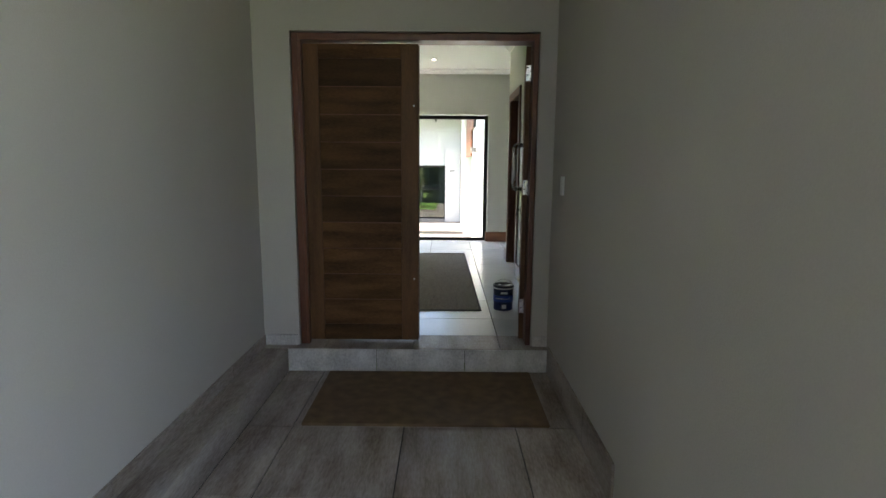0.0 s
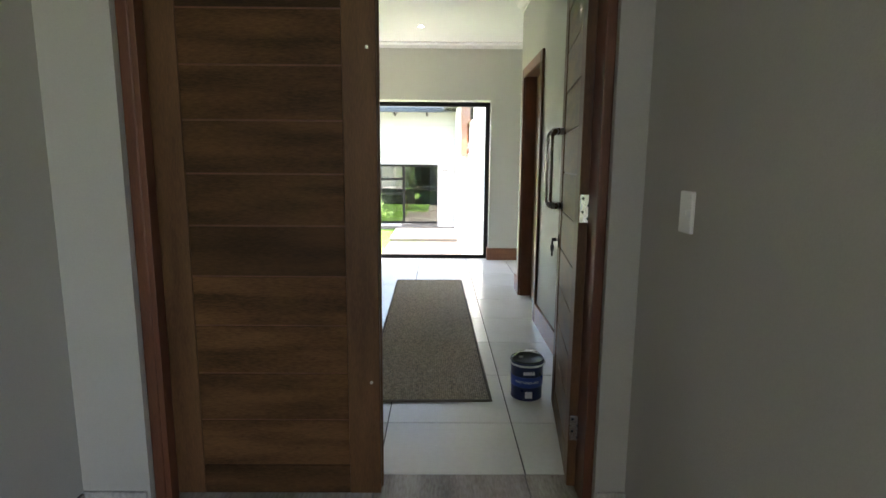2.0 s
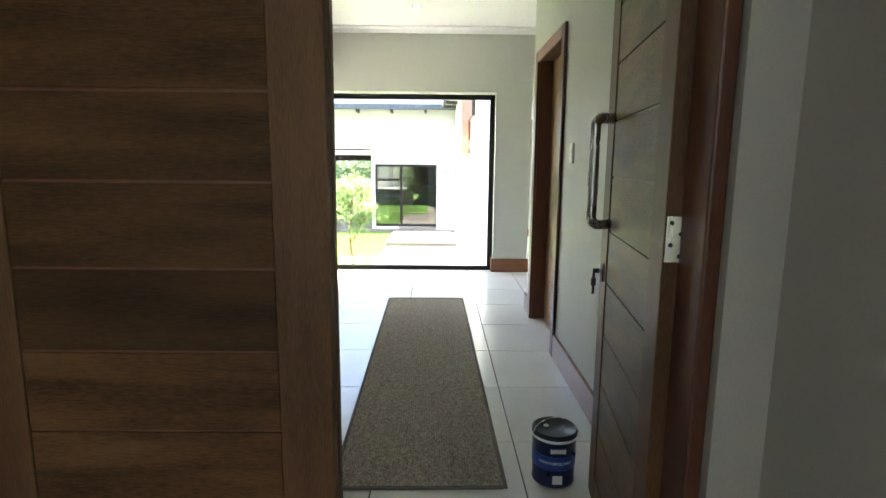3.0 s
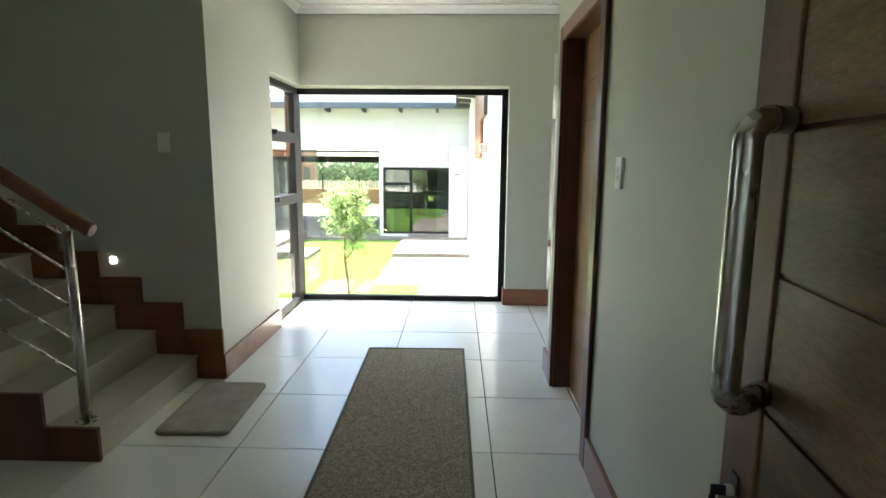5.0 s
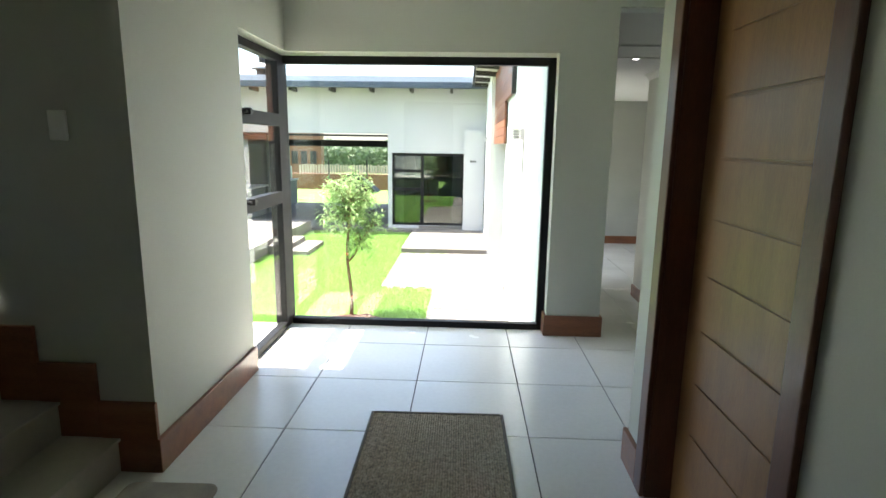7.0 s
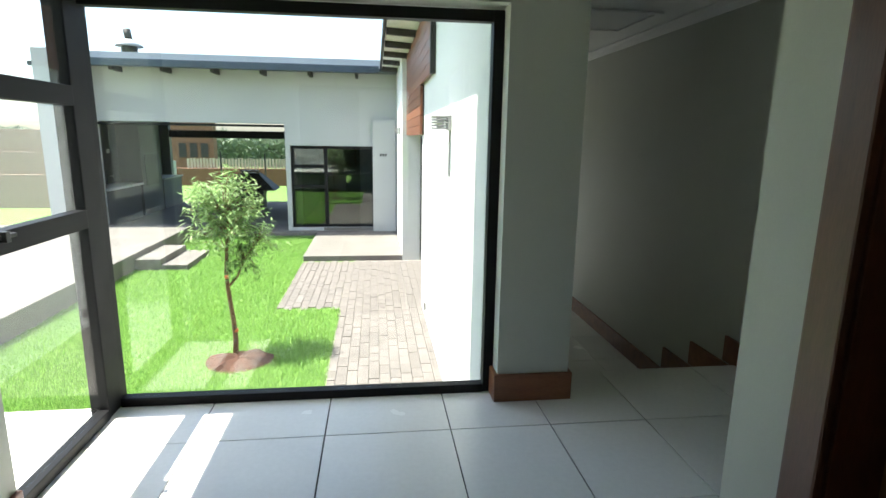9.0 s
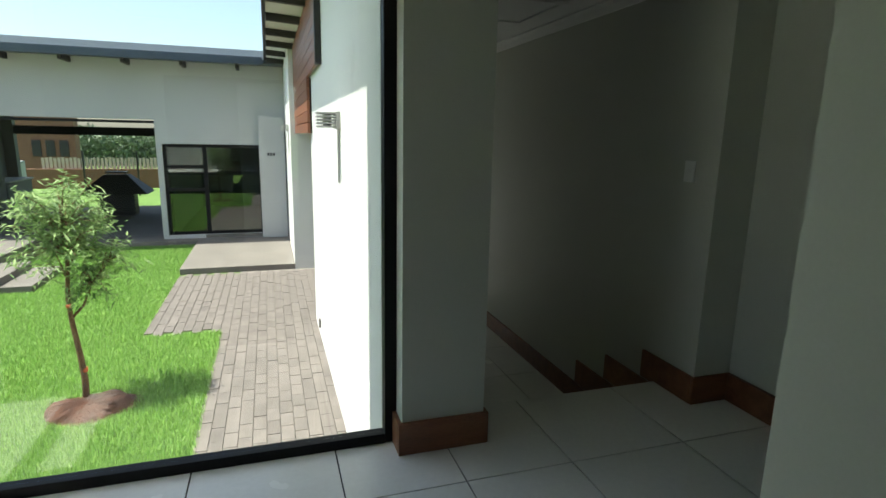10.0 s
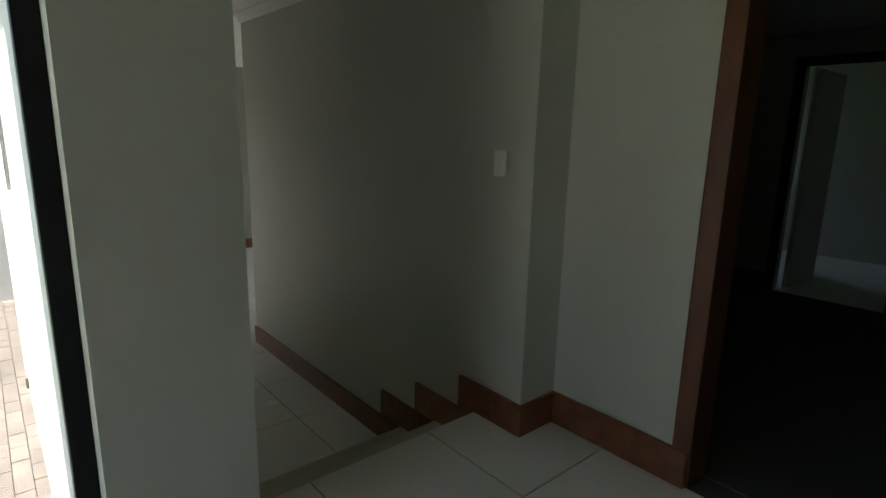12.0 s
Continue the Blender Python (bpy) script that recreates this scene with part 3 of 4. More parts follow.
# ---------------------------------------------------------------- staircase
RISE, GOING, STEPS = 0.156, 0.243, 13
SX, SY0, SY1 = -1.26, 6.45, 7.42
stair = thing("staircase", "cream-tiled stair with red-brown stepped side boards", "staircase", "structure")
for k in range(STEPS):
    x = SX - GOING * k
    zt = RISE * (k + 1)
    part("riser", box_bm(x - 0.05, x - 0.012, SY0 + 0.022, SY1 - 0.02, zt - RISE, zt - 0.013, 0.001), "stair", stair)
    part("tread", box_bm(x - GOING - 0.03, x, SY0 + 0.022, SY1 - 0.02, zt - 0.013, zt, 0.003), "stair", stair)
    # stepped board along the wall, stepped fascia on the open side
    part("wall_board", box_bm(x - GOING + 0.16, x + 0.16, SY1 - 0.02, SY1, max(0, zt - RISE), zt + (0.17 if k else 0.16), 0.003), "skirt_wood", stair)
    part("side_board", box_bm(x - GOING, x, SY0, SY0 + 0.022, max(0.0, zt - 0.34), zt + 0.004, 0.003), "frame_wood", stair)
for k in range(STEPS):
    x = SX - GOING * k
    part("core", box_bm(x - GOING - 0.03, x - 0.05, SY0 + 0.022, SY1 - 0.02, max(0.0, RISE * k - 0.25), RISE * (k + 1) - 0.013), "paint_in", stair)

# balustrade
rail = thing("stair_railing", "stainless steel stair railing with round wooden handrail", "railing")
RY = 6.53


def along(x, z0):
    return z0 + (SX - 0.10 - x) * RISE / GOING


for x in (SX - 0.10, SX - 0.10 - GOING * 5):
    zb = RISE * (1 + round((SX - 0.10 - x) / GOING))
    part("post", tube_bm([(x, RY, zb), (x, RY, zb + 0.88)], 0.0215, 20), "steel", rail, "brushed steel post")
    part("base_flange", tube_bm([(x, RY, zb), (x, RY, zb + 0.006)], 0.045, 20), "steel", rail)
    part("spigot", tube_bm([(x, RY, zb + 0.88), (x, RY, zb + 0.955)], 0.007, 10), "steel", rail)
for z0 in (0.345, 0.505, 0.665, 0.83, 0.985):
    xe = SX - 0.10 - GOING * 9
    part("bar", tube_bm([(SX - 0.10, RY + 0.025, z0), (xe, RY + 0.025, along(xe, z0))], 0.0062, 10), "steel", rail)
xa, xe = SX + 0.0, SX - 0.10 - GOING * 9
part("handrail", tube_bm([(xa + 0.012, RY, along(xa, 1.10)), (xa, RY, along(xa, 1.10) + 0.005), (xe, RY, along(xe, 1.10))], 0.033, 20, [0.026, 0.033, 0.033]), "skirt_wood", rail, "round red-brown wooden handrail")
lamp = thing("step_light", "small lit square step light in the wall", "step light", "", "", (-1.75, 7.42, 0.74))
part("lens", box_bm(-0.019, 0.019, -0.006, 0.0, -0.019, 0.019, 0.002), "step_lamp", lamp, "glowing white lens")


def wall_switch(name, label, m, buttons=1):
    """Plate in local xz, facing -y."""
    s = thing(name, label, "switch", "", "light switches")
    s.matrix_world = m
    part("plate", box_bm(-0.035, 0.035, -0.012, 0.0, -0.057, 0.057, 0.004), "plastic", s)
    for k in range(buttons):
        zc = (k - (buttons - 1) / 2) * 0.028
        part("rocker", box_bm(-0.010, 0.010, -0.0155, -0.012, zc - 0.009, zc + 0.009, 0.0015), "plastic", s)
    return s


wall_switch("light_switch", "white plastic light switch on the porch wall", pose(0.82, 3.795, 1.12, 0, 0, -90))
wall_switch("light_switch", "white two-button light switch on the hall wall", pose(WALLR, 6.235, 1.305, 0, 0, -90), 2)
wall_switch("light_switch", "white light switch on the stair wall", pose(-1.385, 7.42, 1.44, 0, 0, 0))
wall_switch("light_switch", "white light switch beside the passage steps", pose(2.42, 9.50, 1.25, 0, 0, -90))

# ---------------------------------------------------------------- loose things indoors and in the porch
rug = thing("runner_rug", "grey-brown ribbed runner rug on cream tiles", "rug", "", "", (0.065, 6.52, 0.0))


def ribbed(x0, x1, y0, y1, base, top, ribs, across=True):
    bm = bmesh.new()
    nx, ny = 116, 220
    vs = [[bm.verts.new((x0 + (x1 - x0) * i / nx, y0 + (y1 - y0) * j / ny,
                         top - 0.0045 * (i % 2) - random.uniform(0.0, 0.003))) for i in range(nx + 1)] for j in range(ny + 1)]
    for j in range(ny):
        for i in range(nx):
            bm.faces.new((vs[j][i], vs[j][i + 1], vs[j + 1][i + 1], vs[j + 1][i]))
    return bm


part("weave", ribbed(-0.333, 0.333, -1.485, 1.47, 0, 0.010, 50), "rug", rug)
part("binding", boxes_bm([(-0.345, -0.33, -1.49, 1.475, 0, 0.011), (0.33, 0.345, -1.49, 1.475, 0, 0.011), (-0.33, 0.33, -1.495, -1.48, 0, 0.011), (-0.33, 0.33, 1.465, 1.48, 0, 0.011)], 0.004), "rug_edge", rug)
part("backing", box_bm(-0.33, 0.33, -1.48, 1.465, 0.0005, 0.004), "rug_edge", rug)
rug.rotation_euler.z = radians(0.8)
doormat = thing("doormat", "brown coir doormat at the front step", "doormat", "", "", (0.015, 3.63, -0.155))
part("coir_pad", box_bm(-0.67, 0.67, -0.375, 0.375, 0.0, 0.018, 0.006), "coir", doormat)
bm = bmesh.new()
for k in range(1800):
    x, y = random.uniform(-0.66, 0.66), random.uniform(-0.365, 0.365)
    a, r = random.uniform(0, 6.28), random.uniform(0.002, 0.008)
    bm.faces.new([bm.verts.new(p) for p in ((x, y, 0.017), (x + 0.0022 * math.sin(a), y - 0.0022 * math.cos(a), 0.017), (x + r * math.cos(a), y + r * math.sin(a), 0.025))])
tagged(part("tufts", bm, "coir", doormat), kind="stuff")
bath = thing("bath_mat", "beige plush mat at the foot of the stairs", "mat", "", "", (-0.985, 7.01, 0.0))
bm = bmesh.new()
loops = []
for inset, z in ((0.0, 0.0), (-0.002, 0.008), (0.002, 0.016), (0.012, 0.021)):
    loop = []
    for cx, cy, a0 in ((1, 1, 0), (-1, 1, 90), (-1, -1, 180), (1, -1, 270)):
        for k in range(6):
            a = radians(a0 + 18 * k)
            loop.append(bm.verts.new((cx * 0.145 + (0.04 - inset) * math.cos(a), cy * 0.27 + (0.04 - inset) * math.sin(a), z)))
    loops.append(loop)
for lo, hi in zip(loops, loops[1:]):
    for k in range(24):
        bm.faces.new((lo[k], lo[(k + 1) % 24], hi[(k + 1) % 24], hi[k]))
bm.faces.new(loops[-1])
part("plush", bm, "bathmat", bath)
bath.rotation_euler.z = radians(1.5)

can = thing("paint_can", "dark blue paint can with wire handle beside the open door", "paint can", "", "", (0.622, 5.12, 0.0))
part("body", lathe_bm([(0.080, 0.0), (0.084, 0.004), (0.084, 0.012), (0.082, 0.016), (0.086, 0.19), (0.090, 0.196), (0.090, 0.206), (0.086, 0.208)]), "can_blue", can)
part("lid", lathe_bm([(0.088, 0.2085), (0.089, 0.214), (0.086, 0.217), (0.080, 0.216), (0.078, 0.210), (0.0, 0.2095)]), "black", can, "black lid")
part("lid_sticker", tube_bm([(-0.03, 0.02, 0.2105), (-0.03, 0.02, 0.2125)], 0.011, 12), "plastic", can, "small white lid sticker")
part("rim", lathe_bm([(0.0905, 0.188), (0.0915, 0.190), (0.0915, 0.197), (0.0905, 0.199)]), "plastic", can, "pale rim band")
band = part("label_band", lathe_bm([(0.0852, 0.075), (0.0857, 0.078), (0.0868, 0.128), (0.0865, 0.131)]), "can_label", can, "bright blue label band")
part("wire_handle", tube_bm([(0.092 * math.cos(a), -0.03 + 0.01 * math.sin(a), 0.19 + 0.075 * math.sin(a)) for a in (math.pi * k / 16 for k in range(17))], 0.0018, 6), "steel", can, "thin wire handle")
FRONT = Matrix.Rotation(radians(-8), 4, "Z") @ Matrix.Translation((0, -0.0872, 0)) @ Matrix.Rotation(radians(90), 4, "X")
text_mesh("lettering", "WEATHERGUARD", 0.0165, "plastic", can, FRONT @ Matrix.Translation((0, 0.105, 0.0003)), 0.0006, 0.087)
bm = bmesh.new()
for k in range(14):
    a = -0.35 + 0.05 * k
    add_box(bm, 0.087 * math.sin(a) - 0.002, 0.087 * math.sin(a) + 0.002, -0.0885, -0.0865, 0.148, 0.168 - 0.003 * (k % 3), 0.0005)
part("brand_mark", bm, "plastic", can, "pale brand mark")
part("sticker", box_bm(-0.02, 0.018, -0.087, -0.0845, 0.02, 0.055, 0.0005), "plastic", can, "white square sticker")

spot = thing("downlight", "small lit recessed downlight", "downlight", "", "", (1.875, 11.27, LOWCEIL))
part("trim_ring", lathe_bm([(0.028, -0.001), (0.045, -0.004), (0.045, 0.0)]), "steel", spot)
part("lens", lathe_bm([(0.026, -0.003), (0.026, 0.0)]), "spot_lamp", spot, "glowing lens")
spot2 = copy_thing(spot, pose(-0.06, 8.45, CEIL))

hatch = thing("ceiling_hatch", "white framed ceiling hatch in the passage", "hatch", "structure")
for x0, x1, y0, y1 in ((1.50, 2.17, 10.46, 10.50), (1.50, 2.17, 11.12, 11.16), (1.50, 1.54, 10.50, 11.12), (2.13, 2.17, 10.50, 11.12)):
    part("frame_strip", box_bm(x0, x1, y0, y1, LOWCEIL - 0.016, LOWCEIL - 0.001, 0.002), "ceiling", hatch)
part("hatch_panel", box_bm(1.55, 2.12, 10.51, 11.11, LOWCEIL - 0.007, LOWCEIL - 0.001), "ceiling", hatch)

# ---------------------------------------------------------------- courtyard
setting("ground", "green ground under and round the house", "ground", boxes_bm([(-900, 900, -900, 900, GROUND - 0.3, GROUND - 0.06)]), "turf")
setting("lawn_bed", "green lawn of the courtyard", "lawn", box_bm(-12, -0.24, 9.55, FARY - 0.02, GROUND - 0.05, GROUND - 0.012), "turf")
setting("far_lawn", "green lawn beyond the patio", "lawn", box_bm(-20, 20, 24.6, 60, GROUND - 0.05, GROUND + 0.01), "turf")
# Out of view; the strip east of the porch is added against green bounce.
setting("porch_ground", "unseen paved approach, widened to stop green bounce light", "pavement", boxes_bm([(-8, 8, -9, -0.9, -0.4, -0.17), (1.03, 8, -0.9, 4.2, -0.4, -0.17)]), "paver")


def grass(x0, x1, y0, y1, n, seed, h0=0.025, h1=0.06):
    rng = np.random.default_rng(seed)
    x, y = rng.uniform(x0, x1, n), y0 + (y1 - y0) * rng.uniform(0, 1, n) ** 1.35
    keep = ~((x > -1.12) & (y > 13.37)) & ~((x + 1.18) ** 2 / 0.10 + (y - 11.79) ** 2 / 0.085 < 1) & ~((x < -2.86) & (y > 15.57) & (y < 16.83)) & (x > -3.68)
    x, y = x[keep], y[keep]
    n = len(x)
    a, l, h = rng.uniform(0, 6.28, n), rng.uniform(0.008, 0.035, n), rng.uniform(h0, h1, n)
    w = 0.0035 + 0.0006 * (y - y0)
    z = GROUND - 0.014
    v = np.empty((n, 3, 3))
    v[:, 0] = np.stack([x - w * np.sin(a), y + w * np.cos(a), np.full(n, z)], 1)
    v[:, 1] = np.stack([x + w * np.sin(a), y - w * np.cos(a), np.full(n, z)], 1)
    v[:, 2] = np.stack([x + l * np.cos(a), y + l * np.sin(a), z + h], 1)
    me = bpy.data.meshes.new("grass")
    me.from_pydata(v.reshape(-1, 3).tolist(), [], np.arange(3 * n).reshape(-1, 3).tolist())
    me.materials.append(M["grass"])
    return tagged(new("grass", me), "short bright green lawn grass", "grass", "", "stuff")


grass(-3.9, -0.31, 9.6, FARY - 0.3, 330000, 3)

# sand bed and step platform before the far wing
setting("paving_bed", "pale sand bed of the courtyard paving", "pavement", boxes_bm([(-0.25, OUTX, 9.5, 13.36, GROUND - 0.1, GROUND - 0.012), (-0.25, 1.0, 13.36, 16.2, GROUND - 0.1, GROUND - 0.012), (-1.13, -0.25, 13.36, 16.2, GROUND - 0.1, GROUND - 0.012)]), "sand")
plat = thing("platform", "low paved concrete platform before the far wing", "platform", "structure")
part("slab", box_bm(-1.13, 0.62, 16.2, FARY, GROUND - 0.1, DECK - 0.004, 0.01), "concrete", plat)
setting("patio_edge", "grey concrete edge strip of the patio", "pavement", box_bm(-9, -1.13, FARY - 0.25, FARY, GROUND - 0.1, DECK, 0.01), "concrete")

terrace = thing("terrace", "raised grey paved terrace with two steps", "terrace", "structure")
part("slab", box_bm(-9, -3.68, 11.5, FARY - 0.25, GROUND - 0.1, -0.50, 0.02), "concrete", terrace)
part("step", box_bm(-3.68, -3.28, 15.6, 16.8, GROUND - 0.1, -0.59, 0.01), "concrete", terrace)
part("step", box_bm(-3.28, -2.88, 15.6, 16.8, GROUND - 0.1, -0.685, 0.01), "concrete", terrace)

# soil ring under the tree
bm = bmesh.new()
ring = []
c = bm.verts.new((0, 0, 0.035))
for r, z in ((0.14, 0.035), (0.25, 0.025), (0.36, -0.02)):
    ring.append([bm.verts.new((r * (1 + 0.15 * math.sin(3 * a + r * 20)) * math.cos(a) * 1.05, r * (1 + 0.12 * math.cos(5 * a)) * math.sin(a) * 0.85, z + random.uniform(-0.02, 0.02))) for a in (2 * math.pi * k / 28 for k in range(28))])
for k in range(28):
    bm.faces.new((c, ring[0][k], ring[0][(k + 1) % 28]))
    for a, b in zip(ring, ring[1:]):
        bm.faces.new((a[k], b[k], b[(k + 1) % 28], a[(k + 1) % 28]))
TREE = Vector((-1.26, 11.95, GROUND))
soil = thing("soil_patch", "bare red-brown soil round the young tree", "soil", "structure", "", TREE + Vector((0.08, -0.15, 0)), bm, "soil")

clods = bmesh.new()
for k in range(170):
    a, r = random.uniform(0, 6.28), 0.30 * random.random() ** 0.6
    d = random.uniform(0.006, 0.02)
    made = bmesh.ops.create_icosphere(clods, subdivisions=1, radius=d)
    for v in made["verts"]:
        v.co = Vector((v.co.x * random.uniform(0.7, 1.3) + r * math.cos(a) * 1.05, v.co.y * random.uniform(0.7, 1.3) + r * math.sin(a) * 0.85, v.co.z * 0.8 + 0.032 - 0.11 * r))
tagged(part("clods", clods, "soil", soil), kind="stuff")


def tree():
    t = thing("young_tree", "slender young tree with drooping narrow green leaves", "tree", "", "", TREE)
    rng = random.Random(5)
    trunk = [Vector((0.02 * math.sin(k * 1.1) - 0.004 * k, 0.015 * math.cos(k * 1.7), 0.175 * k)) for k in range(9)]
    part("trunk", tube_bm(trunk, 0.02, 9, [0.027 - 0.0019 * k for k in range(9)]), "bark", t, "thin reddish-brown trunk")
    limbs = bmesh.new()
    stem2 = [trunk[4], trunk[4] + Vector((0.09, 0.02, 0.10)), trunk[4] + Vector((0.17, 0.0, 0.28)), trunk[4] + Vector((0.30, 0.02, 0.46))]
    add_tube(limbs, stem2, 0.01, 7, [0.012, 0.011, 0.009, 0.006])
    ends = []
    for k in range(58):
        low = k >= 44
        base = stem2[rng.choice((2, 3, 3))] if low else trunk[rng.choice((6, 7, 7, 8, 8, 8))]
        a = rng.uniform(0, 6.28)
        r = rng.uniform(0.04, 0.17) if low else rng.choice((0.10, 0.2, 0.28, 0.34, 0.38)) * rng.uniform(0.7, 1.05)
        rise = rng.uniform(-0.16, 0.12) if low else rng.uniform(0.0, 0.46 - 0.5 * r)
        tip = base + Vector((r * math.cos(a), r * math.sin(a), rise))
        mid = (base + tip) / 2 + Vector((0, 0, 0.06))
        add_tube(limbs, [base, mid, tip], 0.005, 5, [0.006, 0.0045, 0.002])
        ends += [(mid, 8), (tip, 24), ((mid + tip) / 2, 14)]
    part("limbs", limbs, "bark", t)
    leaves = bmesh.new()
    for p, n in ends:
        for _ in range(n):
            q = p + Vector((rng.gauss(0, 0.045), rng.gauss(0, 0.045), rng.gauss(0, 0.045)))
            a = rng.uniform(0, 6.28)
            droop = rng.uniform(-0.75, 0.75)
            d = Vector((math.cos(a) * math.cos(droop), math.sin(a) * math.cos(droop), math.sin(droop)))
            s = d.cross(Vector((rng.uniform(-.5, .5), rng.uniform(-.5, .5), 1))).normalized()
            l, w = rng.uniform(0.05, 0.105), rng.uniform(0.007, 0.0115)
            bend = Vector((0, 0, -0.015))
            v = [leaves.verts.new(x) for x in (q, q + d * l * 0.4 + s * w, q + d * l + bend, q + d * l * 0.4 - s * w)]
            leaves.faces.new(v)
    part("crown", leaves, "leaf", t, "airy crown of narrow green leaves")
    for z in (0.25, 0.80, 1.27):
        k = round(z / 0.175)
        q, r = trunk[k], 0.033 - 0.0019 * k
        part("tie", tube_bm([(q.x, q.y, z), (q.x + 0.002, q.y, z + 0.012), (q.x, q.y, z + 0.03)], r, 10, [r - 0.003, r, r - 0.003]), "tie", t, "orange plastic tie")


M["tie"] = surface("orange plastic tape", (0.75, 0.16, 0.06), None, 0.5, 10, 100, 0.05)
tree()


# the wing along the courtyard: eave, rafters, cladding, door, lamps
EX, EZ = 0.31, 2.785
wing = thing("wing_roof", "sheet roof of the courtyard wing on dark exposed rafters", "roof", "structure")
bm = bmesh.new()
add_box(bm, EX, 5.5, 9.50, 19.8, 0.0, 0.05, 0.0, None)
for v in bm.verts:
    v.co.z += EZ + (v.co.x - EX) * -0.06
part("roof_sheet", bm, "ceiling", wing)
bm = bmesh.new()
add_box(bm, EX - 0.02, 5.5, 9.48, 19.85, 0.052, 0.085)
for v in bm.verts:
    v.co.z += EZ + (v.co.x - EX) * -0.06
part("roof_cover", bm, "roof", wing)
me = None
for k in range(10):
    bm = bmesh.new()
    add_box(bm, EX, 0.80, -0.035, 0.035, -0.085, -0.002)
    for v in bm.verts:
        v.co.z += (v.co.x - EX) * -0.06
    me = me or mesh_of("rafter", bm, "rafter")
    r = new("rafter", me)
    r.location = (0, 10.15 + 1.0 * k, EZ)
    r.parent = wing
part("fascia", box_bm(EX - 0.045, EX - 0.02, 9.48, 19.85, EZ - 0.03, EZ + 0.10, 0.004), "rafter", wing)
cladding = thing("timber_cladding", "stained horizontal timber cladding over the garden door", "cladding", "structure")
for k in range(11):
    if k in (0, 5):
        me2 = mesh_of("board", box_bm(OUTX - 0.05, OUTX - 0.02, 13.3 if k == 0 else 12.15, 16.18, 0, 0.112, 0.003), "clad")
    b = new("board", me2)
    b.location.z = 1.42 + 0.118 * k
    b.parent = cladding
part("edge_trim", box_bm(OUTX - 0.055, OUTX - 0.001, 12.07, 12.146, 2.0, 2.74, 0.004), "rafter", cladding, "dark edge trim")
part("batten", box_bm(OUTX - 0.02, OUTX + 0.001, 13.32, 13.55, 1.42, 2.0), "rafter", cladding)
part("batten", box_bm(OUTX - 0.02, OUTX - 0.001, 13.60, 16.15, 1.44, 2.72), "rafter", cladding)
gd = thing("door_5", "dark aluminium glazed garden door in the wing", "door", "structure")
for y0, y1 in ((13.55, 13.62), (14.83, 14.93), (16.13, 16.2)):
    part("door_frame", box_bm(0.94, 1.0, y0, y1, DECK, 1.42, 0.004), "alu", gd)
part("door_frame", box_bm(0.94, 1.0, 13.62, 16.13, 1.36, 1.42, 0.004), "alu", gd)
part("door_frame", box_bm(0.94, 1.0, 13.62, 16.13, DECK, DECK + 0.08, 0.004), "alu", gd)
for y0, y1 in ((13.62, 14.83), (14.93, 16.13)):
    part("pane", box_bm(0.967, 0.973, y0, y1, DECK + 0.08, 1.36), "glass", gd).visible_shadow = False
part("shutter_fold", box_bm(0.80, 0.92, 13.50, 13.56, DECK + 0.06, 1.40, 0.004), "alu", gd, "dark folded door leaf")
for z in (-0.35, 0.45, 1.1):
    part("hinge", box_bm(0.77, 0.80, 13.52, 13.56, z, z + 0.09, 0.003), "black", gd)


def outdoor_lamp(y, x):
    l = thing("wall_lamp", "louvred dark metal outdoor wall lamp", "wall lamp", "", "outdoor wall lamps", (x, y, 1.50))
    part("back_plate", box_bm(-0.03, 0.0, -0.075, 0.075, -0.055, 0.06, 0.003), "lamp_grey", l)
    for k in range(5):
        part("louvre", box_bm(-0.155, -0.012, -0.07, 0.07, -0.047 + 0.022 * k, -0.034 + 0.022 * k, 0.002), "lamp_grey", l)
    part("core", tube_bm([(-0.08, 0, -0.04), (-0.08, 0, 0.05)], 0.03, 14), "plastic", l)
    part("arm", box_bm(-0.014, 0.0, -0.012, 0.012, -0.42, -0.05, 0.003), "steel", l, "thin vertical bar")


outdoor_lamp(10.95, OUTX)
outdoor_lamp(16.9, 0.62)
vent = thing("wall_outlet", "small grey outlet low on the white wall", "outlet", "", "", (OUTX, 12.9, -0.62))
part("cover", box_bm(-0.02, 0, -0.03, 0.03, -0.04, 0.05, 0.003), "concrete", vent)

# far wing across the court
F = FARY
far = thing("far_wing", "pale grey plastered far wing with covered patio", "building", "structure")
part("wall", boxes_bm([(-5.62, -1.78, F, F + 0.25, 1.63, 3.0), (-6.3, -5.62, F - 0.62, F + 0.25, -0.9, 2.95), (-1.78, 0.14, F, F + 0.25, 1.18, 3.0), (0.14, 5.5, F, F + 0.25, -0.9, 3.0),
                       (-1.78, -1.68, F, F + 0.25, -0.9, 1.18), (-1.68, 0.14, F, F + 0.25, -0.9, -0.62)]), "paint_grey", far)
part("pier", box_bm(0.10, 0.60, F - 0.16, F - 0.003, -0.9, 1.75, 0.005), "paint_grey", far)
# patio interior wears the plaster with the shade in its colour
part("inner_wall", boxes_bm([(-6.5, -6.3, F + 0.25, 24.5, -0.9, 3.0), (-1.74, -1.60, F + 0.25, 24.5, -0.9, 3.0), (-6.3, -6.05, 24.3, 24.5, -0.9, 3.0), (-1.6, 5.5, 24.3, 24.5, -0.9, 3.0), (-6.05, -1.74, 24.3, 24.5, 1.95, 3.0)]), "patio_shade", far)
part("patio_ceiling", box_bm(-6.3, -1.6, F + 0.25, 24.3, 2.2, 2.3), "patio_shade", far)
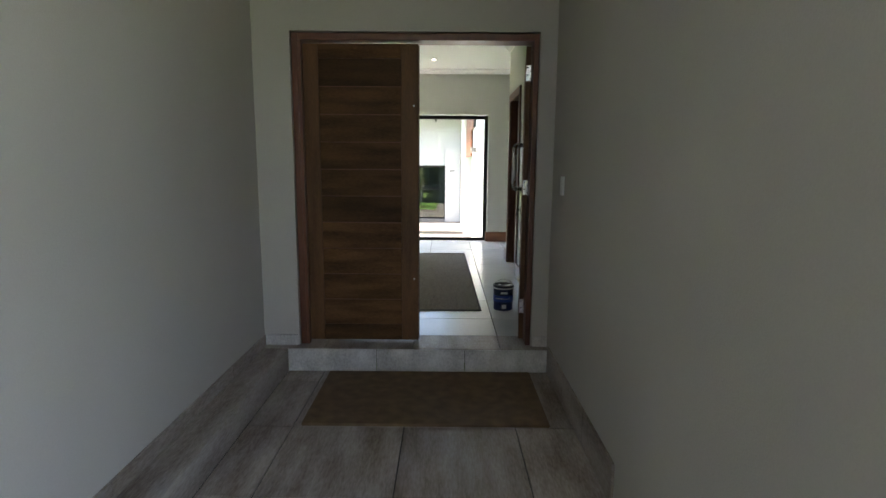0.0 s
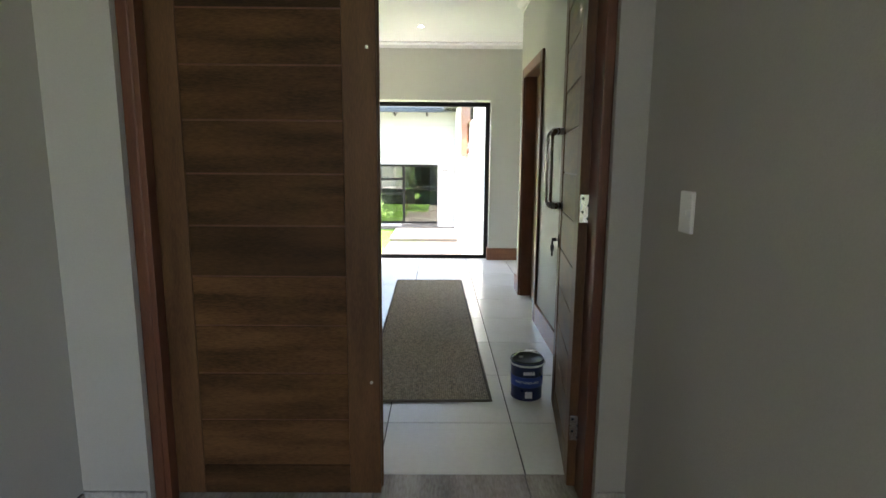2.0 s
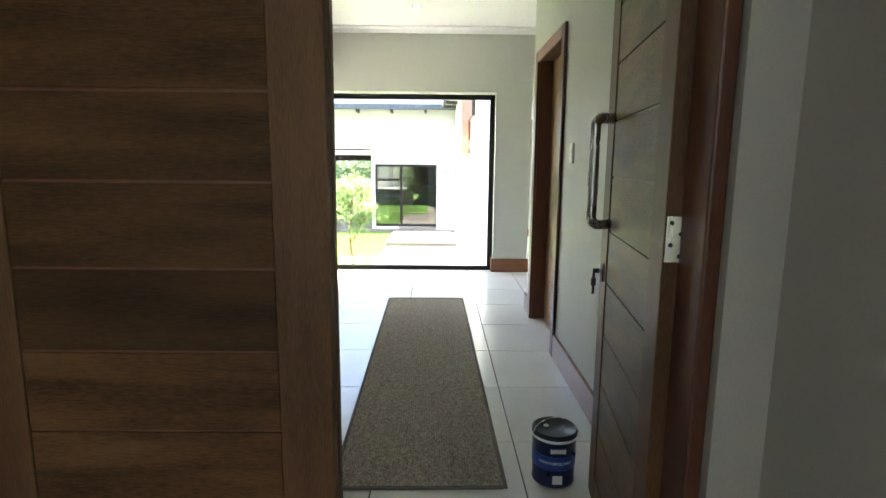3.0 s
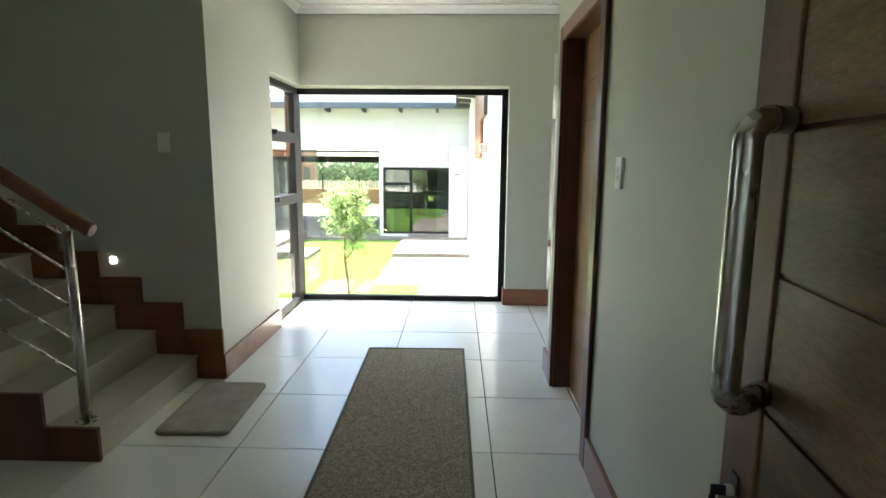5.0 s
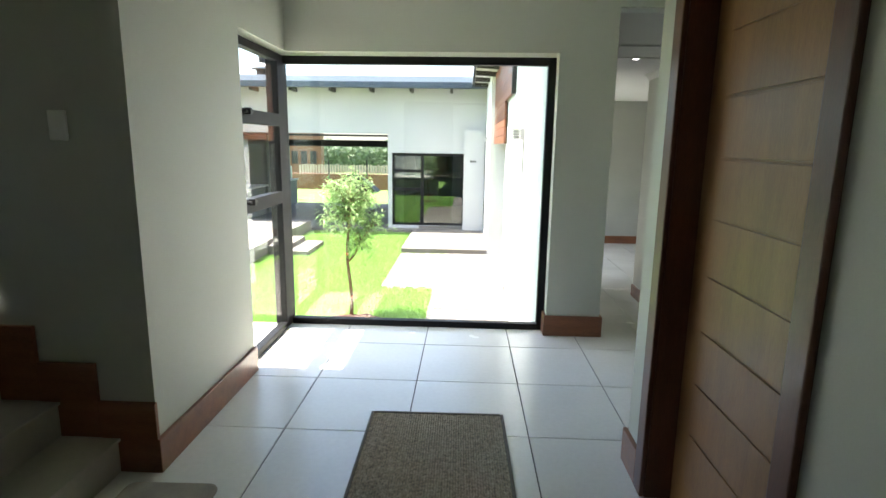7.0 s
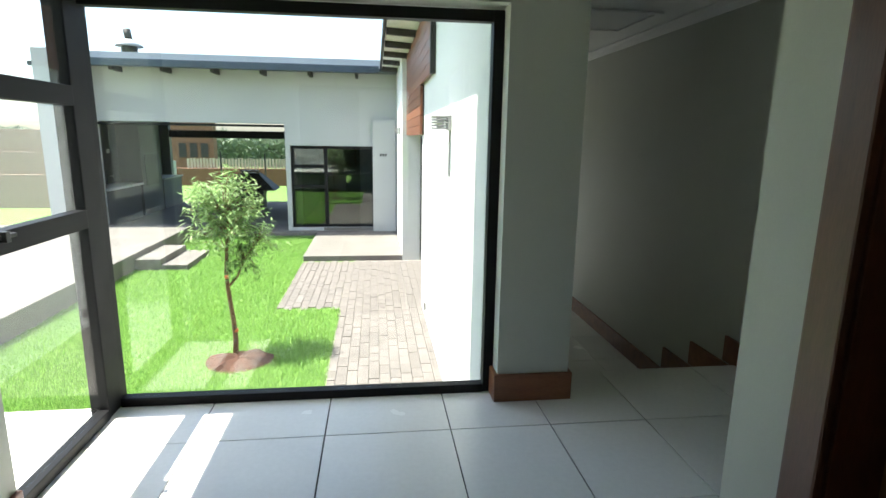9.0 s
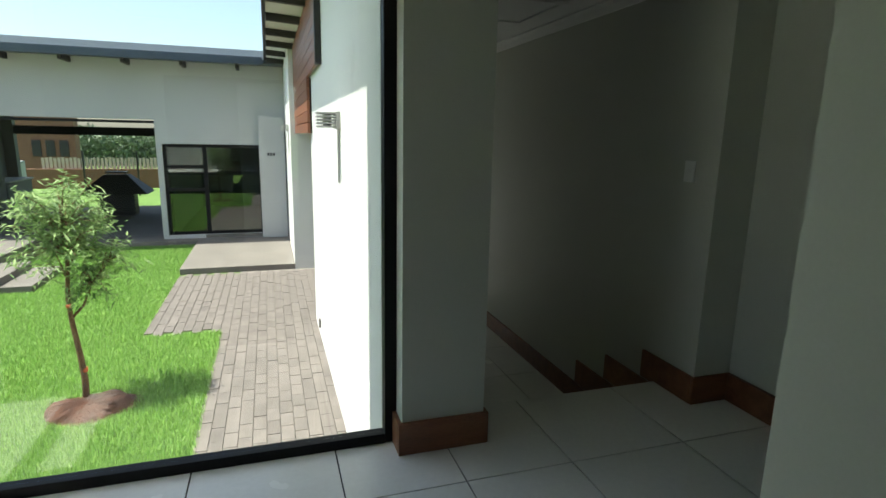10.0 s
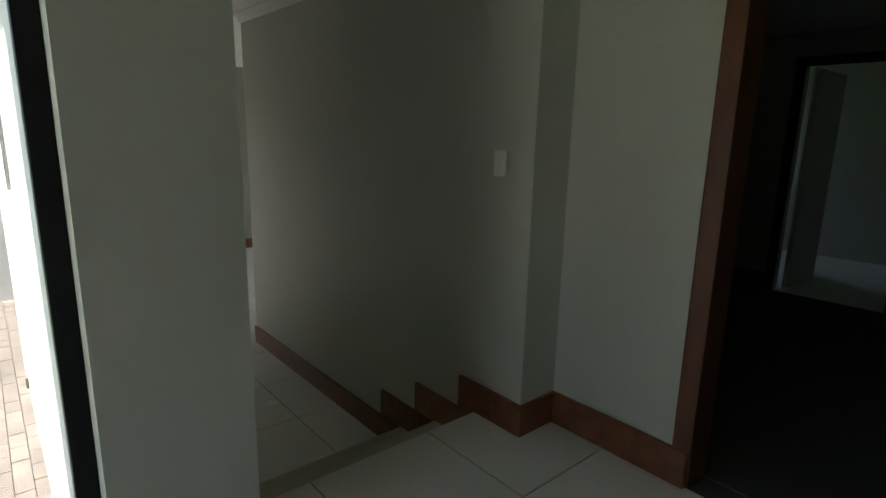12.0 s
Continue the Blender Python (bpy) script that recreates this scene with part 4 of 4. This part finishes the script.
part("patio_floor", box_bm(-6.3, 5.5, F, 24.5, -0.9, DECK - 0.006), "concrete", far)
part("beam", box_bm(-6.05, -1.745, 24.32, 24.45, 1.28, 1.50, 0.004), "alu", far, "dark steel beam")
part("lintel_trim", box_bm(-5.62, -1.785, F - 0.004, F + 0.2, 1.56, 1.607, 0.003), "alu", far)
part("skirting", box_bm(-1.0, 0.10, F - 0.012, F - 0.001, DECK, DECK + 0.07), "concrete", far)
part("ceiling_room", box_bm(-1.6, 5.5, F + 0.25, 24.3, 2.2, 2.3), "ceiling", far)
bm = bmesh.new()
add_box(bm, -5.6, 5.5, F - 0.55, 25.2, 0.0, 0.06)
for v in bm.verts:
    v.co.z += 2.70 + (v.co.y - F + 0.55) * 0.02
part("roof", bm, "roof", far, "blue-grey sheet roof")
part("gutter", box_bm(-5.6, 0.24, F - 0.66, F - 0.55, 2.66, 2.80, 0.01), "roof", far, "dark blue-grey gutter")
for k in range(6):
    part("bracket", box_bm(-5.0 + 0.95 * k, -4.94 + 0.95 * k, F - 0.50, F, 2.60, 2.70, 0.004), "rafter", far)
w = part("window", boxes_bm([(-1.68, -1.62, F + 0.05, F + 0.12, -0.62, 1.17), (0.08, 0.14, F + 0.05, F + 0.12, -0.62, 1.17), (-1.62, 0.08, F + 0.05, F + 0.12, 1.11, 1.17), (-1.62, 0.08, F + 0.05, F + 0.12, -0.62, -0.56),
                               (-0.97, -0.89, F + 0.05, F + 0.12, -0.56, 1.11), (-1.62, -0.97, F + 0.05, F + 0.12, 0.70, 0.77), (-1.62, -0.97, F + 0.05, F + 0.12, 0.25, 0.32)], 0.003), "alu", far, "dark aluminium window frame")
for x0, x1, z0, z1 in ((-1.62, -0.97, -0.56, 0.25), (-1.62, -0.97, 0.32, 0.70), (-1.62, -0.97, 0.77, 1.11), (-0.89, 0.08, -0.56, 1.11)):
    part("pane", box_bm(x0, x1, F + 0.08, F + 0.086, z0, z1), "glass_far", w).visible_shadow = False
# patio kitchen counter and flue
counter = thing("patio_counter", "white-topped built-in counter along the patio wall", "counter", "structure")
part("worktop", box_bm(-6.3, -5.66, 19.4, 21.2, 0.12, 0.17, 0.006), "paint_out", counter, "white worktop")
part("base", box_bm(-6.3, -5.72, 19.4, 21.15, DECK - 0.004, 0.12), "patio_shade", counter)
part("tap", tube_bm([(-6.1, 20.3, 0.17), (-6.1, 20.3, 0.36), (-6.0, 20.3, 0.40), (-5.93, 20.3, 0.36)], 0.012, 8), "steel", counter, "steel tap")
fireplace = thing("built_in_fireplace", "dark built-in patio fireplace up to the ceiling", "fireplace", "structure")
part("chimney_breast", box_bm(-6.3, -5.75, 21.4, 22.7, DECK - 0.004, 2.19, 0.01), "patio_shade", fireplace)
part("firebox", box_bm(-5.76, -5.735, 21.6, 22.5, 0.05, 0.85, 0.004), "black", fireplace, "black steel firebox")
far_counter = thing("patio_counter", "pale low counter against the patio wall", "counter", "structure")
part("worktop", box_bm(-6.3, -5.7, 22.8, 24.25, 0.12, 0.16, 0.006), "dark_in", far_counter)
part("base", box_bm(-6.3, -5.76, 22.8, 24.25, DECK - 0.004, 0.12), "patio_shade", far_counter)
outlet = thing("wall_socket", "white double wall socket in the patio", "socket", "", "", (-6.298, 20.9, 0.95))
part("plate", box_bm(0.0, 0.012, -0.07, 0.07, -0.05, 0.05, 0.003), "plastic", outlet)
flue = thing("roof_flue", "dark metal chimney flue with rain cowl", "chimney", "structure", "", (-5.45, 20.6, 2.72))
part("pipe", tube_bm([(0, 0, 0), (0, 0, 0.62)], 0.17, 18), "rafter", flue)
part("cowl", lathe_bm([(0.30, 0.62), (0.22, 0.70), (0.08, 0.78), (0.02, 0.79)], 20), "paint_grey", flue)
part("vane", tube_bm([(0, 0, 0.78), (-0.03, 0, 1.0)], 0.08, 12), "rafter", flue)
# far left: boundary building and screen wall
unfinished = thing("unfinished_building", "pale brick walls of a building under construction", "building", "structure")
for x0, y0, z0, z1 in ((-8.6, 24.0, -0.9, 0.15), (-8.75, 24.05, 0.15, 0.80), (-8.95, 24.1, 0.80, 1.45)):
    part("brick_lift", box_bm(-13.4, x0, y0, 24.4, z0, z1, 0.01), "brick_pale", unfinished)
part("opening", box_bm(-11.6, -10.8, 23.985, 24.0, -0.3, 0.15), "rafter", unfinished, "dark opening")
sign = thing("wall_sign", "small grey lettering on the far pier", "sign", "", "", (0.33, F - 0.163, 1.0))
for k in range(3):
    part("character", box_bm(-0.075 + 0.055 * k, -0.038 + 0.055 * k, -0.006, 0.0, -0.03, 0.03, 0.001), "rafter", sign)
sw = thing("boundary_wall", "brown brick boundary wall", "garden wall", "structure")
part("wall", boxes_bm([(-13.5, 20, 31, 31.3, -0.9, -0.04)]), "brick", sw)
ws = thing("west_boundary_wall", "pale plastered boundary wall", "garden wall", "structure")
part("wall", box_bm(-14.3, -14.0, 5, 30, -0.9, 1.25), "fence", ws)
fence = thing("palisade_fence", "pale palisade fence above a brick wall", "fence", "structure")
me3 = None
for k in range(150):
    me3 = me3 or mesh_of("pale", box_bm(-0.045, 0.045, -0.02, 0.02, 0, 0.42), "fence")
    p = new("pale", me3)
    p.location = (-7.75 + 0.13 * k, 31.15, -0.06 + 0.02 * (k % 3))
    p.parent = fence
house = thing("neighbour_house", "brown face-brick neighbouring house", "house", "structure")
part("wall", boxes_bm([(-15.5, -7.85, 35.4, 36, -0.9, 4.4)]), "brick", house)
for k in range(3):
    part("window", box_bm(-9.5 + 0.52 * k, -9.16 + 0.52 * k, 35.36, 35.399, 0.25, 0.95), "rafter", house)
part("roof", box_bm(-15.8, -7.6, 35.1, 36.3, 4.4, 4.6), "roof", house)
post = thing("garden_pillar", "grey plastered garden pillar", "pillar", "structure", "", (-6.75, 26.0, GROUND))
part("shaft", box_bm(-0.2, 0.2, -0.2, 0.2, 0, 1.28, 0.01), "paint_grey", post)
gf = thing("mesh_fence", "black welded mesh garden fence", "fence", "structure")
for k in range(6):
    part("post", box_bm(-5.6 + 1.6 * k, -5.55 + 1.6 * k, 28, 28.05, GROUND, 0.75), "black", gf)
for k in range(64):
    x = -5.6 + 0.125 * k
    me4 = mesh_of("wire", box_bm(0, 0.008, 28.01, 28.02, GROUND, 0.55), "black") if k == 0 else me4
    p = new("wire", me4)
    p.location.x = x
    p.parent = gf
grill = thing("patio_grill", "dark slatted patio grill under a sloping metal hood", "grill", "", "", (-3.4, 22.8, DECK - 0.006))
part("base", box_bm(-0.38, 0.38, -0.26, 0.26, 0.0, 0.56, 0.01), "black", grill)
for k in range(5):
    part("slat", box_bm(-0.42, 0.42, -0.30, -0.275, 0.06 + 0.10 * k, 0.11 + 0.10 * k, 0.004), "rafter", grill)
bm = bmesh.new()
add_box(bm, -0.75, 0.75, -0.5, 0.5, 0.56, 1.02)
for v in bm.verts:
    if v.co.z > 0.9:
        v.co.x, v.co.y = v.co.x * 0.36, v.co.y * 0.4
part("hood", bm, "rafter", grill, "dark sloping metal hood")
part("cap", box_bm(-0.24, 0.24, -0.14, 0.14, 1.06, 1.10, 0.008), "black", grill)
for x in (-0.2, 0.2):
    part("cap_post", box_bm(x - 0.015, x + 0.015, -0.02, 0.02, 1.0, 1.07), "black", grill)


def woodland():
    rng = np.random.default_rng(9)
    n = 110000
    x = rng.uniform(-40, 35, n)
    top = 1.4 + 0.15 * np.sin(x * 0.9) + 0.15 * np.sin(x * 2.1)
    z = -1 + (top + 1) * rng.uniform(0, 1, n) ** 0.7
    y = 46 + rng.uniform(0, 6, n)
    v = np.empty((n, 3, 3))
    for k in range(3):
        v[:, k] = np.stack([x, y, z], 1) + rng.normal(0, 0.11, (n, 3))
    me = bpy.data.meshes.new("woodland")
    me.from_pydata(v.reshape(-1, 3).tolist(), [], np.arange(3 * n).reshape(-1, 3).tolist())
    me.materials.append(M["wood_haze"])
    tagged(new("woodland", me), "distant belt of green trees", "trees", "", "stuff")


woodland()


# ---------------------------------------------------------------- floor and paving pieces
def tile_field(name, label, x_lines, y_lines, region, z, material, gap=0.006, depth=0.0078):
    """Square tiles between grid lines, cut to a region."""
    f = thing(name, label, "floor", "structure")
    rx0, rx1, ry0, ry1 = region
    shared = {}
    for x0, x1 in zip(x_lines, x_lines[1:]):
        for y0, y1 in zip(y_lines, y_lines[1:]):
            a, b, c, d = max(x0, rx0), min(x1, rx1), max(y0, ry0), min(y1, ry1)
            if b - a < 0.03 or d - c < 0.03:
                continue
            w, h = round(b - a - gap, 4), round(d - c - gap, 4)
            if (w, h) not in shared:
                shared[w, h] = mesh_of("tile", box_bm(-w / 2, w / 2, -h / 2, h / 2, -depth, 0, 0.0012), material)
            ob = new("tile", shared[w, h])
            ob.location = ((a + b) / 2, (c + d) / 2, z)
            ob.parent = f
    return f


GX = [0.5 + 0.6 * k for k in range(-9, 1)] + [1.0, 1.5, 2.1, 2.7, 3.3, 3.9, 4.5, 5.1, 5.7, 6.3]
GY = [9.0 - 0.6 * k for k in range(-1, 9)][::-1]
tile_field("floor_hall", "large cream porcelain floor tiles with dark grout", GX, GY, (-4.8, 1.0, 4.36, 9.38), 0.0, "tile")
tile_field("floor_nook", "cream porcelain tiles of the side passage", GX, GY, (1.0, 2.66, ENDY, 9.60), 0.0, "tile")
tile_field("floor_lower", "cream porcelain tiles of the lower passage", GX, [10.4 + 0.6 * k for k in range(13)], (1.2, 6.2, 10.41, 16.5), LOW, "tile")
tile_field("floor_porch", "large slate-look porch tiles", [0.5 + 0.6 * k for k in range(-4, 3)], [3.25 + 0.62 * k for k in range(-7, 3)], (-0.948, 0.82, -0.9, 4.045), -0.155, "slate")

paving = thing("paving", "grey-brown concrete paver path along the white wall", "paving", "structure")
far_pavers = bmesh.new()
pm = [mesh_of("paver", box_bm(-0.0975, 0.0975, -0.0475, 0.0475, -0.02, 0, 0.003), "paver"), mesh_of("paver", box_bm(-0.0482, 0.0482, -0.0982, 0.0982, -0.02, 0, 0.003), "paver")]
count = 0
for j in range(34):
    for i in range(21):
        cx = -1.08 + 0.1 * i
        cy = 9.58 + 0.2 * j + 0.1 * (i % 2)
        if cy > 16.1 or (cx < -0.30 and cy < 13.42) or cx > (OUTX + 0.04 if cy < 13.5 else 0.95):
            continue
        zz = GROUND + random.uniform(-0.002, 0.002)
        if count < 300:
            ob = new("paver", pm[1])
            ob.location, ob.parent = (cx, cy, zz), paving
            count += 1
        else:
            add_box(far_pavers, cx - 0.0475, cx + 0.0475, cy - 0.0975, cy + 0.0975, zz - 0.02, zz)
tagged(part("far_pavers", far_pavers, "paver", paving), kind="stuff")
